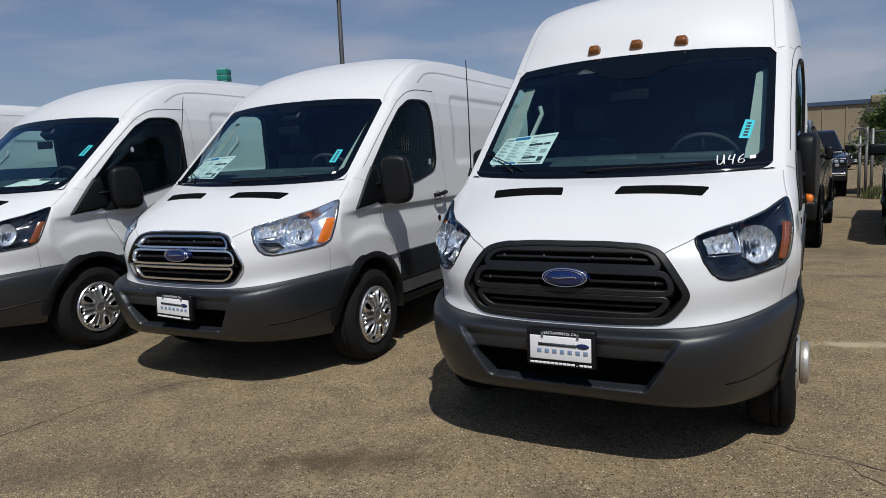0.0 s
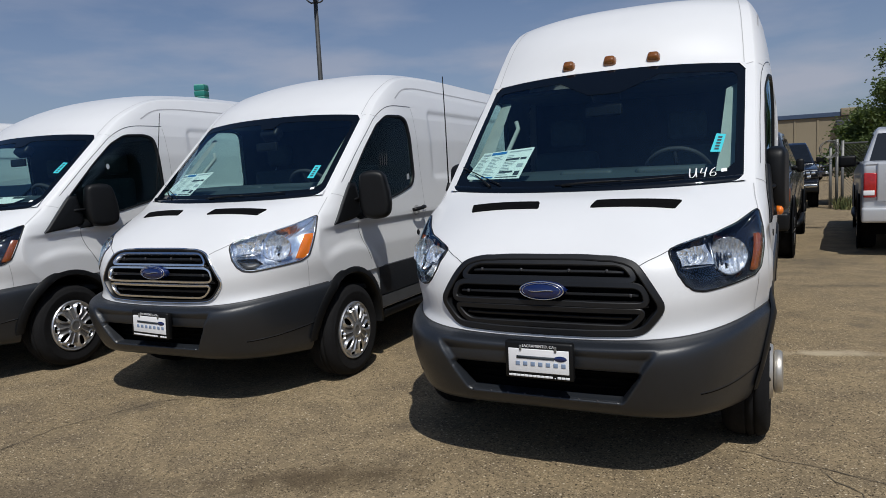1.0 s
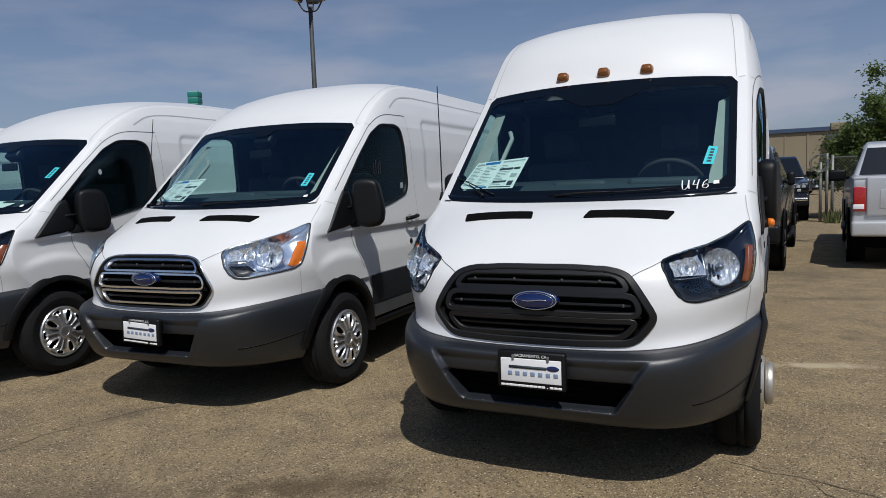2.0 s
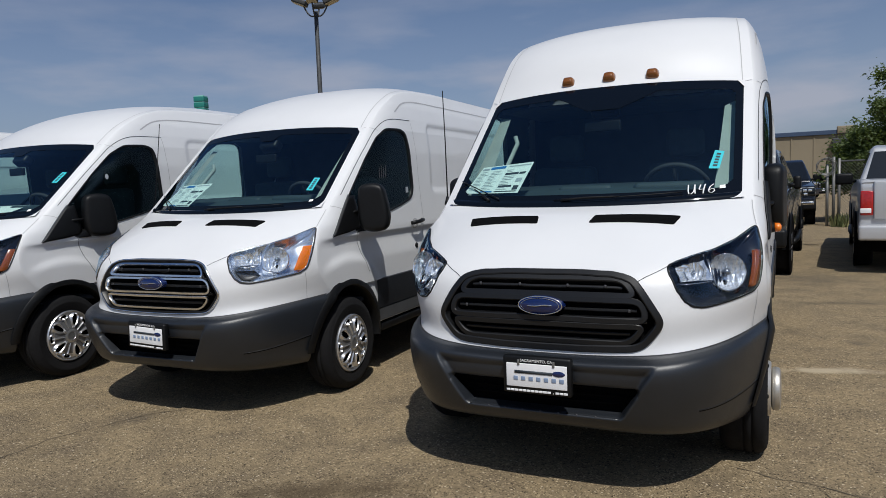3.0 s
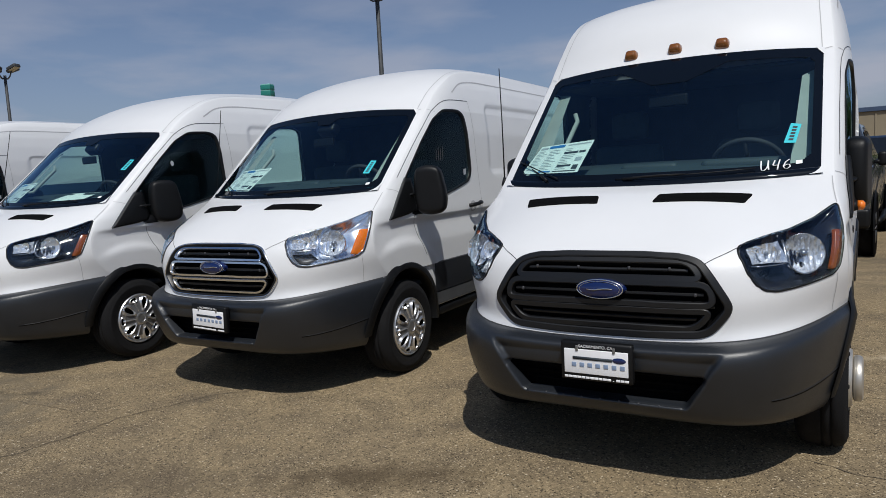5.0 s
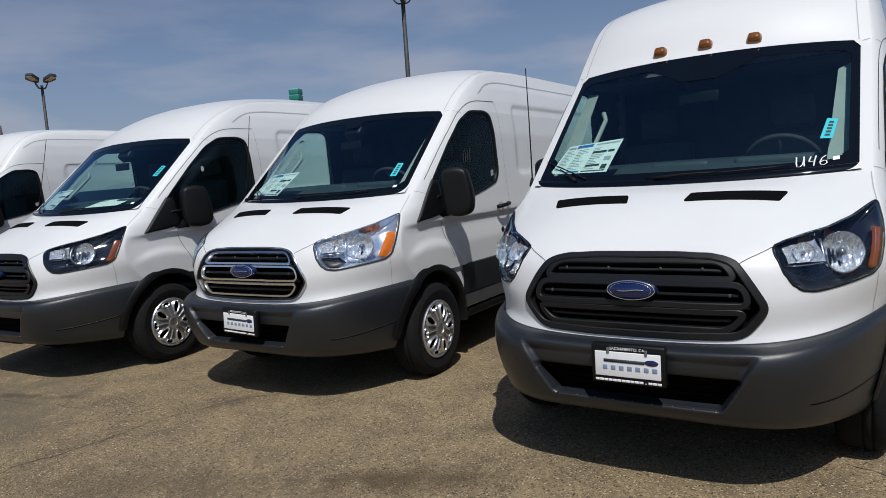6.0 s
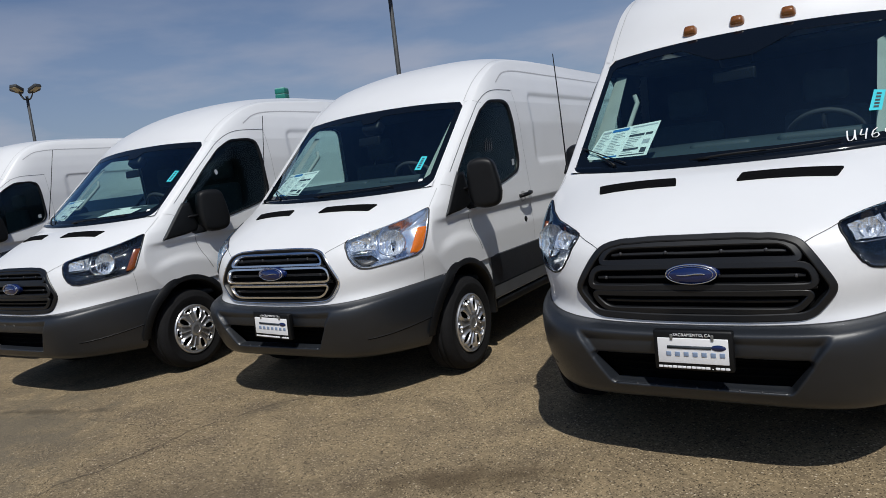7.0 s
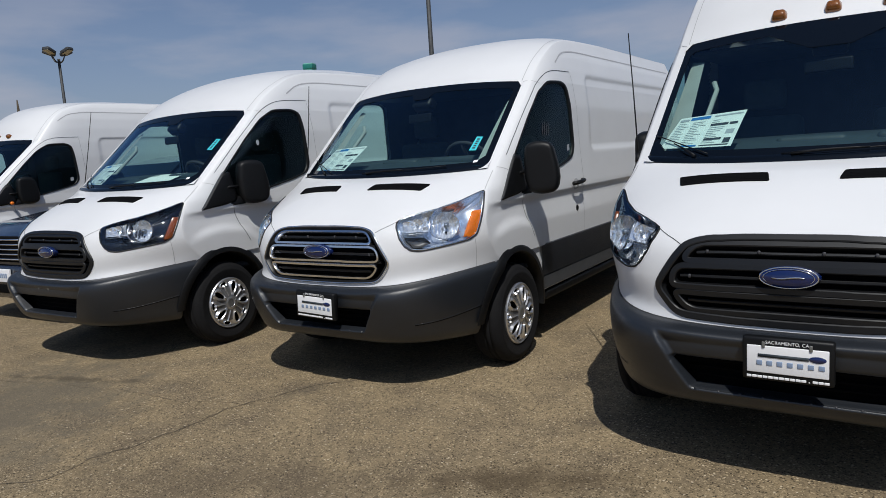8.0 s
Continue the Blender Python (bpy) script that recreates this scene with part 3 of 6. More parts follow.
def bumper_shell():
    bm = bmesh.new()
    rows_ = catmull(BUMPER_ROWS, 10)
    lines = []
    for r in rows_:
        ln = []
        for u in U_FINE:
            p = row_point(r, u)
            h = mouth_half(p.z)
            d = min(1.0, max(0.0, (h - p.x) / 0.036))
            zt = min(1.0, max(0.0, (p.z - 0.415) / 0.018)) * min(1.0, max(0.0, (0.682 - p.z) / 0.05))
            d = d * d * (3 - 2 * d) * zt
            # the number plate stands on a panel that is less deep than the mouth below it
            deep = 0.036 if p.z > 0.57 else 0.036 + 0.05 * min(1.0, (0.57 - p.z) / 0.02)
            p.y += d * deep
            ln.append(p)
        lines.append(ln)
    grid_faces(bm, lines, lambda c, i, j: not (c.x > 0.75 and math.hypot(c.y - ARCH_C[0], c.z - ARCH_C[1]) < ARCH_R))
    # a clean edge along the wheel opening
    for v in bm.verts:
        d = math.hypot(v.co.y - ARCH_C[0], v.co.z - ARCH_C[1])
        if v.co.x > 0.7 and v.is_boundary and d < ARCH_R + 0.05 and v.co.z < 0.76:
            v.co.y = ARCH_C[0] + (v.co.y - ARCH_C[0]) * ARCH_R / d
            v.co.z = ARCH_C[1] + (v.co.z - ARCH_C[1]) * ARCH_R / d
    finish_half(bm)
    ref = min(bm.faces, key=lambda f: (f.calc_center_median() - Vector((0.0, 0.0, 0.6))).length)
    if ref.normal.y > 0:
        bmesh.ops.reverse_faces(bm, faces=bm.faces)
        bm.normal_update()
    return bm


def screen_point(top, u, v, off=0.0):
    """A point of the windscreen: u from -1 to 1 across the cab, v from the cowl to the roof."""
    a, b = np.array(NOSE_ROWS[-1], float), np.array(top[0], float)
    r = a + (b - a) * v
    p = row_point(r, abs(u))
    p.x = math.copysign(p.x, u)
    n = Vector((0.18 * u, -0.65, 0.74)).normalized()
    return p + n * (0.018 * math.sin(math.pi * v) * (1 - u * u) + off)


def screen_quad(top, corners, off, n=6):
    """A flat sheet behind or on the windscreen by its four corners in u, v."""
    bm = bmesh.new()
    a, b, c, d = [Vector((*q, 0)) for q in corners]
    lines = []
    for i in range(n + 1):
        l_, r_ = a.lerp(d, i / n), b.lerp(c, i / n)
        lines.append([screen_point(top, *l_.lerp(r_, j / n)[:2], off) for j in range(n + 1)])
    grid_faces(bm, lines)
    bmesh.ops.recalc_face_normals(bm, faces=bm.faces)
    if next(iter(bm.faces)).normal.z < 0:
        bmesh.ops.reverse_faces(bm, faces=bm.faces)
    return bm


def sub_quad(corners, a0, b0, a1, b1):
    """A part of a sheet, by shares of its width and height."""
    p = [Vector((*q, 0)) for q in corners]

    def at(a, b):
        return tuple(p[0].lerp(p[1], a).lerp(p[3].lerp(p[2], a), b)[:2])
    return (at(a0, b0), at(a1, b0), at(a1, b1), at(a0, b1))


def slot_big(r_):
    """Half the angle, in degrees, of a large slot of the wheel cover at this radius."""
    return 8.2 * math.sqrt(max(0.0, 1 - ((r_ - 0.138) / 0.050) ** 2))


def slot_small(r_):
    return 9.0 * math.sqrt(max(0.0, 1 - ((r_ - 0.177) / 0.021) ** 2))


def cover_h(r_, q):
    """Height of the wheel cover; q: degrees from the middle of a large slot, 0 to 36."""
    hgt = float(np.interp(r_, (0.05, 0.09, 0.14, 0.17, 0.206), (0.014, 0.014, 0.008, 0.003, -0.003)))
    edge = min(1.0, max(0.0, (r_ - 0.062) / 0.03)) * min(1.0, max(0.0, (0.203 - r_) / 0.012))
    out_ = q - slot_big(r_)
    hgt += edge * 0.013 * max(0.0, 1 - abs(out_ - 4.0) / 4.0)
    hgt -= edge * 0.008 * min(1.0, max(0.0, (out_ - 7.0) / 3.0))
    # a rib down the middle of each spoke, forked round the small slot
    hgt += edge * 0.013 * max(0.0, 1 - abs(36 - slot_small(r_) * 1.25 - q) / 3.2)
    return hgt


def cover_mesh():
    """The wheel cover: ten mirrored slices, each from the edge of a large slot to that of a small one."""
    cov = bmesh.new()
    radii = [0.052, 0.062, 0.075, *[0.084 + 0.003 * k for k in range(40)], 0.206]
    for k in range(5):
        for sg in (-1, 1):
            lines = []
            for r_ in radii:
                q0, q1 = slot_big(r_), 36 - slot_small(r_)
                lines.append([Vector((cover_h(r_, q), r_ * math.cos(radians(72 * k + sg * q)), r_ * math.sin(radians(72 * k + sg * q)))) for q in np.linspace(q0, q1, 12)])
            grid_faces(cov, lines)
    bmesh.ops.remove_doubles(cov, verts=cov.verts, dist=1e-5)
    bmesh.ops.recalc_face_normals(cov, faces=cov.faces)
    if sum(f.normal.x for f in cov.faces) < 0:
        bmesh.ops.reverse_faces(cov, faces=cov.faces)
    bmesh.ops.solidify(cov, geom=list(cov.faces), thickness=0.010)
    return cov


def wheel(parent, x, y, side, kind):
    """A wheel with its tyre and cover; side is 1 or -1."""
    hub = new("wheel")
    hub.parent = parent
    hub.matrix_local = pose(x, y, WHEEL_Z, 0, 0, 0 if side > 0 else 180)
    R = WHEEL_R
    prof = [(0.205, -0.20), (0.25, -0.225), (0.31, -0.228), (R - 0.012, -0.205), (R - 0.001, -0.17), (R, -0.12), (R, -0.115), (R - 0.009, -0.112), (R - 0.009, -0.106),
            (R, -0.103), (R, -0.075), (R - 0.009, -0.072), (R - 0.009, -0.066), (R, -0.063), (R - 0.002, -0.045), (R - 0.014, -0.018), (0.318, -0.004), (0.30, 0.0), (0.297, 0.003),
            (0.285, 0.0), (0.25, -0.002), (0.225, -0.012), (0.208, -0.022)]
    part("tyre", lathe(prof, 56), TYRE, hub)
    if kind == "cover":
        rim = part("rim", lathe([(0.212, -0.01), (0.216, -0.03), (0.205, -0.05), (0.12, -0.075), (0.0, -0.078)], 48), VOID, hub)
        part("rim_ring", lathe([(0.218, -0.022), (0.219, -0.006), (0.212, 0.002), (0.203, -0.003)], 56), HUBCAP, hub, sharp=35)
        part("wheel_cover", cover_mesh(), HUBCAP, hub, "silver wheel cover with five large slots", sharp=30)
        for k, sg in ((k, sg) for k in range(5) for sg in (-1, 1)):
            pan = bmesh.new()
            lines = []
            for r_ in (0.066, 0.085, 0.105, 0.125, 0.142, 0.152):
                half = min(36 - slot_big(r_) - 8.5, 23.0)
                lines.append([Vector((cover_h(r_, 36 - abs(q_)) + 0.0015, r_ * math.cos(radians(36 + 72 * k + q_)), r_ * math.sin(radians(36 + 72 * k + q_)))) for q_ in np.linspace(sg * 3.4, sg * half, 7)])
            grid_faces(pan, lines)
            bmesh.ops.recalc_face_normals(pan, faces=pan.faces)
            if sum(f.normal.x for f in pan.faces) < 0:
                bmesh.ops.reverse_faces(pan, faces=pan.faces)
            part("spoke_panel", pan, SPOKE, hub)
        part("hub_cap", lathe([(0.058, -0.01), (0.058, 0.012), (0.050, 0.018), (0.036, 0.019), (0.034, 0.014), (0.0, 0.015)], 32), HUBCAP, hub, sharp=35)
    else:
        part("rim", lathe([(0.215, -0.012), (0.212, -0.03), (0.195, -0.045), (0.17, -0.03), (0.145, 0.008), (0.14, 0.016), (0.0, 0.018)], 48), STEEL, hub, "bright deep-set steel wheel", sharp=40)
        part("hub_cap", lathe([(0.10, 0.018), (0.112, 0.022), (0.116, 0.028), (0.116, 0.046), (0.11, 0.058), (0.095, 0.064), (0.0, 0.066)], 40), STEEL, hub, "shiny round steel hub cap", sharp=40)
        for k in range(6):
            a = 2 * math.pi * k / 6
            nut = lathe([(0.011, -0.05), (0.011, -0.018), (0.008, -0.014), (0, -0.014)], 6)
            bmesh.ops.transform(nut, matrix=Matrix.Translation((0.02, 0.165 * math.cos(a), 0.165 * math.sin(a))), verts=nut.verts)
            part("wheel_nut", nut, BLACK, hub, smooth=False)
    return hub


def plate(parent, x, skin, drop=0.0, turn=0.0):
    """Dealer plate in a black frame on the bumper."""
    y = -0.004
    hold = Matrix.Translation((x, 0, 0.61 - drop)) @ Matrix.Rotation(radians(turn), 4, "Y") @ Matrix.Translation((-x, 0, -0.61))
    p = part("plate_frame", box((x - 0.166, y - 0.012, 0.522), (x + 0.166, y + 0.03, 0.702), 0.012), BLACK, parent, "black dealer plate frame")
    part("plate_card", box((x - 0.147, y - 0.016, 0.556), (x + 0.147, y - 0.008, 0.668), 0.003), PLATEW, p, "white dealer card")
    yb = y - 0.0185
    part("printed_bar", box((x - 0.105, yb, 0.622), (x + 0.078, yb + 0.004, 0.635)), INK, p)
    ov = lathe([(0.0, 0.0), (0.019, 0.0), (0.021, -0.002)], 28, "z")
    bmesh.ops.transform(ov, matrix=Matrix.Translation((x + 0.108, yb, 0.630)) @ Matrix.Rotation(radians(90), 4, "X") @ Matrix.Diagonal((1.45, 0.62, 1, 1)), verts=ov.verts)
    part("oval_mark", ov, BADGE, p)
    for k in range(7):
        xk = x - 0.100 + k * 0.037
        part("printed_bar", box((xk - 0.0105, yb, 0.588), (xk + 0.0105, yb + 0.004, 0.608), 0.003), INKS, p)
    for s in (-1, 1):
        part("frame_tab", box((x + s * 0.085 - 0.006, yb - 0.002, 0.660), (x + s * 0.085 + 0.006, yb + 0.004, 0.686), 0.004), GALV, p)
    for k in range(15):
        xk = x - 0.139 + k * 0.0199
        wk = 0.003 if k == 11 else 0.0090
        part("printed_bar", box((xk - wk, y - 0.0145, 0.533), (xk + wk, y - 0.010, 0.534 + (0.0095 if k != 11 else 0.003)), 0.002), PLATEW, p)
    cu = bpy.data.curves.new("caption", "FONT")
    cu.body, cu.size, cu.align_x, cu.extrude = "SACRAMENTO, CA", 0.0185, "CENTER", 0.0006
    tob = bpy.data.objects.new("caption", cu)
    scene.collection.objects.link(tob)
    me = bpy.data.meshes.new_from_object(tob.evaluated_get(bpy.context.evaluated_depsgraph_get()))
    bpy.data.objects.remove(tob)
    me.materials.append(PLATEW)
    cap = new("caption", me)
    cap.parent = p
    cap.matrix_local = pose(x, y - 0.0135, 0.6765, 90, 0, 0)
    p.matrix_local = hold


def grille(parent, skin, chrome):
    half = [Vector((x, 0.15, z)) for x, z in GRILLE]
    outline = rounded(half + mirror_x(half[1:-1])[::-1], 0.035, 3)
    outline = skin.line(dense(outline, 0.03), 0)
    g = part("grille", skin.patch(outline, [(1.0, 0.004), (0.985, -0.012), (0.96, -0.05), (0.5, -0.055)]), VOID, parent, "wide radiator grille with " + ("chrome" if chrome else "black") + " bars")
    BAR = CHROME if chrome else SATIN
    o1 = [Vector((p.x * 0.988, p.y, 0.905 + (p.z - 0.905) * 0.965)) for p in outline]
    part("grille_surround", flat_bar(skin, o1, 0.034 if not chrome else 0.022, -0.03, 0.010), SATIN, g, sharp=40)
    if chrome:
        part("grille_rim", tube(skin.line(outline, 0.006), 0.0065, True, 8), CHROME, g, "thin chrome rim")
    for z0, z1, h0, h1 in ((0.974, 1.070, 0.440, 0.376), (0.862, 0.953, 0.488, 0.462), (0.755, 0.838, 0.408, 0.478)):
        loop = [(-h0, 0.15, z0), (h0, 0.15, z0), (h1, 0.15, z1), (-h1, 0.15, z1)]
        loop = dense(rounded([Vector(p) for p in loop], 0.05, 6), 0.035)
        part("grille_loop", flat_bar(skin, loop, 0.030 if not chrome else 0.017, -0.034, 0.003), BAR, g, sharp=40)
        z = (z0 + z1) / 2
        h = (h0 + h1) / 2 - 0.03
        part("grille_slat", flat_bar(skin, dense([Vector((-h, 0.15, z)), Vector((h, 0.15, z))], 0.05, False), 0.016, -0.05, -0.016, False, 0.5), SATIN, g, sharp=40)
    for z in (0.9635, 0.850):
        h = 0.45 if z > 0.9 else 0.49
        part("grille_slat", flat_bar(skin, dense([Vector((-h, 0.15, z)), Vector((h, 0.15, z))], 0.05, False), 0.012, -0.05, -0.024, False, 0.5), SATIN, g, sharp=40)
    for k in range(6):
        c = skin.at(((-0.33, -0.12, 0.12, 0.30, -0.40, 0.41)[k], 0.15, (1.022, 1.022, 1.022, 1.022, 0.907, 0.907)[k]), -0.010)
        part("grille_clip", box(c - Vector((0.006, 0.004, 0.008)), c + Vector((0.006, 0.004, 0.008)), 0.002, 1), GREYTRIM, g)
    # oval badge
    cen = skin.at((0, 0.12, 0.925), 0.012)
    tilt = Matrix.Translation(cen) @ Matrix.Rotation(radians(86), 4, "X") @ Matrix.Diagonal((1, 0.40, 1, 1))
    base = lathe([(0.0, 0.022), (0.103, 0.018), (0.110, 0.012), (0.114, 0.0), (0.116, -0.03)], 48, "z")
    bmesh.ops.transform(base, matrix=tilt, verts=base.verts)
    bd = part("badge", base, BADGE, g, "blue oval badge with chrome rim")

    def ring(rx, rz, y):
        return [cen + Vector((rx * math.cos(a), y, rz * math.sin(a))) for a in (2 * math.pi * k / 48 for k in range(48))]
    part("badge_rim", tube(ring(0.108, 0.0432, -0.014), 0.0036, True, 6), CHROME, bd)
    part("badge_inner_ring", tube(ring(0.094, 0.0355, -0.0185), 0.0013, True, 6), CHROME, bd)
    bar_ = [cen + Vector((0.062 * t, -0.0225, 0.003 * math.sin(3 * t))) for t in np.linspace(-1, 1, 30)]
    part("badge_mark", tube(bar_, [0.0008 + 0.0032 * math.sqrt(1 - t * t) for t in np.linspace(-1, 1, 30)], False, 8, flat=1.0), CHROME, bd, "pale bar across the badge")


def headlight(parent, skin, side, style):
    """style: chrome or dark."""
    o = [Vector(p) for p in HEADLIGHT]
    if side < 0:
        o = mirror_x(o)
    o = skin.line(dense(rounded(o, 0.02, 3), 0.02), 0)
    chrome = style == "chrome"
    h = part("headlight", skin.patch(o, [(1.0, 0.003), (0.975, -0.004), (0.955, -0.012), (0.90, -0.028), (0.75, -0.055), (0.5, -0.07)], step=0.02), BEZEL_L if chrome else BEZEL, parent,
             "clear headlight with silver bezel" if chrome else "clear headlight with dark bezel")
    part("lamp_seal", tube(skin.line(o, 0.001), 0.0045, True, 8), GAP if chrome else BLACK, h)
    if chrome:
        mid = sum(o, Vector()) / len(o)
        part("lamp_rim", tube(skin.line([mid + (p - mid) * 0.955 for p in o], 0.002), 0.0042, True, 8), CHROME, h, "thin chrome rim")
    # inner reflector: a low faceted field
    ir = [Vector((side * a, b, c)) for a, b, c in ((0.585, 0.30, 1.066), (0.645, 0.34, 1.090), (0.703, 0.39, 1.104), (0.708, 0.38, 1.015), (0.596, 0.30, 1.004))]
    facets = skin.patch(skin.line(dense(ir, 0.02), 0), [(1.0, -0.012), (0.90, -0.022), (0.7, -0.036), (0.45, -0.05), (0.2, -0.056)], step=0.02)
    rg = random.Random(5)
    for v in facets.verts:
        v.co += Vector((rg.uniform(-1, 1), rg.uniform(-1, 1), rg.uniform(-1, 1))) * 0.0035
    part("inner_reflector", facets, REFLECT, h, "faceted bright reflector", smooth=False)
    for x, y, z, r in ((0.790, 0.46, 1.052, 0.086), (0.657, 0.345, 1.050, 0.042)):
        c = skin.at((side * x, y, z), -0.026)
        _, nrm, _, _ = skin.tree.find_nearest(Vector((side * x, y, z)))
        d = (nrm + Vector((0, -1.6, 0))).normalized()
        m = Matrix.Translation(c) @ d.to_track_quat("Z", "Y").to_matrix().to_4x4()
        # bowl of upright flutes, cut into short steps
        bowl = bmesh.new()
        cols, steps = (17, 7) if r > 0.05 else (9, 4)
        lines = []
        for j in range(steps + 1):
            v_ = 2 * j / steps - 1
            ln = []
            for i in range(cols + 1):
                u_ = 2 * i / cols - 1
                py = math.sqrt(max(0.0, 1 - u_ * u_)) * v_
                zz = -0.5 * r * (1 - u_ * u_ - py * py)
                zz += (0.085 * r if i % 2 else -0.085 * r) * (0.0 if i in (0, cols) else 1.0) + rg.uniform(-0.05, 0.05) * r
                ln.append(Vector((u_ * r, py * r, zz)))
            lines.append(ln)
        grid_faces(bowl, lines)
        bmesh.ops.remove_doubles(bowl, verts=bowl.verts, dist=1e-4)
        bmesh.ops.recalc_face_normals(bowl, faces=bowl.faces)
        if sum(f.normal.z for f in bowl.faces) < 0:
            bmesh.ops.reverse_faces(bowl, faces=bowl.faces)
        bmesh.ops.transform(bowl, matrix=m, verts=bowl.verts)
        part("reflector_bowl", bowl, REFLECT, h, smooth=False)
        rim = lathe([(r * 1.025, -0.014), (r * 1.02, -0.001), (r * 1.0, 0.0), (r * 0.98, -0.006)], 32, "z")
        bmesh.ops.transform(rim, matrix=m, verts=rim.verts)
        part("bowl_rim", rim, CHROME if chrome else TRIMD, h)
        bulb = lathe([(0.0, 0.004), (r * 0.14, 0.001), (r * 0.20, -0.010), (r * 0.20, -0.036)], 20, "z")
        bmesh.ops.transform(bulb, matrix=m, verts=bulb.verts)
        part("bulb_shield", bulb, TRIMD, h)
    for sw, w_ in ((((0.718, 0.41, 1.108), (0.712, 0.385, 1.03), (0.728, 0.385, 0.992), (0.765, 0.42, 0.967), (0.82, 0.48, 0.975), (0.862, 0.52, 1.01)), 0.007),
                   (((0.592, 0.29, 0.998), (0.65, 0.32, 1.004), (0.712, 0.37, 1.012)), 0.005)):
        part("bowl_trim", tube(skin.line(dense(rounded([Vector((side * a, b, c)) for a, b, c in sw], 0.03, 3, False), 0.02, False), -0.016), w_, False, 8, flat=0.6), CHROME if chrome else TRIMD, h)
    if chrome:
        lo_ = [Vector((side * a, b, c)) for a, b, c in ((0.60, 0.28, 0.985), (0.70, 0.34, 0.99), (0.735, 0.36, 0.955), (0.70, 0.31, 0.935), (0.66, 0.28, 0.935))]
        part("lower_pocket", skin.patch(skin.line(dense(lo_, 0.02), 0), [(1.0, -0.014), (0.9, -0.03), (0.5, -0.04)], step=0.02), GREYTRIM, h)
    am = [(0.915, 0.62, 1.140), (0.931, 0.69, 1.135), (0.934, 0.62, 0.985), (0.916, 0.57, 0.968), (0.892, 0.53, 0.974)]
    if not chrome:
        am = [(0.922, 0.65, 1.150), (0.933, 0.70, 1.140), (0.936, 0.62, 0.985), (0.926, 0.585, 0.970), (0.908, 0.555, 0.974)]
    am = [Vector((side * a, b, c)) for a, b, c in am]
    part("turn_signal", skin.patch(skin.line(dense(am, 0.02), 0), [(1.0, -0.02), (0.97, -0.004), (0.9, -0.002)], step=0.02), AMBER if chrome else AMBER_D, h, "amber turn signal")
    lens = part("lamp_lens", skin.patch(o, [(0.985, 0.002), (0.97, 0.006), (0.8, 0.010), (0.4, 0.013)], step=0.02), LENS, h)
    lens.visible_shadow = False


def arch_trim(parent, skin, bskin, side, cy):
    """Grey moulding round a wheel opening, and the dark well behind it."""
    bm = bmesh.new()
    lines = []
    front = cy < 2

    def front_x(y, z):
        q = (skin if z > 0.785 else bskin).at((0.99, max(y, 0.60), max(z, 0.33)))
        return abs(q.x)
    for k in range(45):
        a = radians(-6 + (186 if front else 192) * k / 44)
        ca, sa = math.cos(a), math.sin(a)
        ln = []
        for r, off in ((0.415, -0.10), (0.418, 0.016), (0.428, 0.026), (0.455, 0.022), (0.482, 0.010), (0.487, 0.0)):
            y, z = cy + r * ca, ARCH_C[1] + r * sa
            x = side_x(max(0.4, z)) + off
            if front and y < 0.98:
                w_ = min(1.0, (0.98 - y) / 0.12)
                x += (front_x(y, z) + off * (1 - 0.6 * w_) + 0.003 - x) * w_
            ln.append(Vector((side * x, y, z)))
        lines.append(ln)
    grid_faces(bm, lines)
    bmesh.ops.recalc_face_normals(bm, faces=bm.faces)
    t = part("arch_moulding", bm, BLACK, parent, "black wheel-arch moulding", sharp=50)
    well = bmesh.new()
    lines = []
    for k in range(21):
        a = radians(2 + 176 * k / 20)
        lines.append([Vector((side * x, cy + 0.435 * math.cos(a), ARCH_C[1] + 0.435 * math.sin(a))) for x in (0.93, 0.8, 0.62)])
    vs = grid_faces(well, lines)
    well.faces.new([ln[2] for ln in vs])
    part("wheel_well", well, BLACK, t)


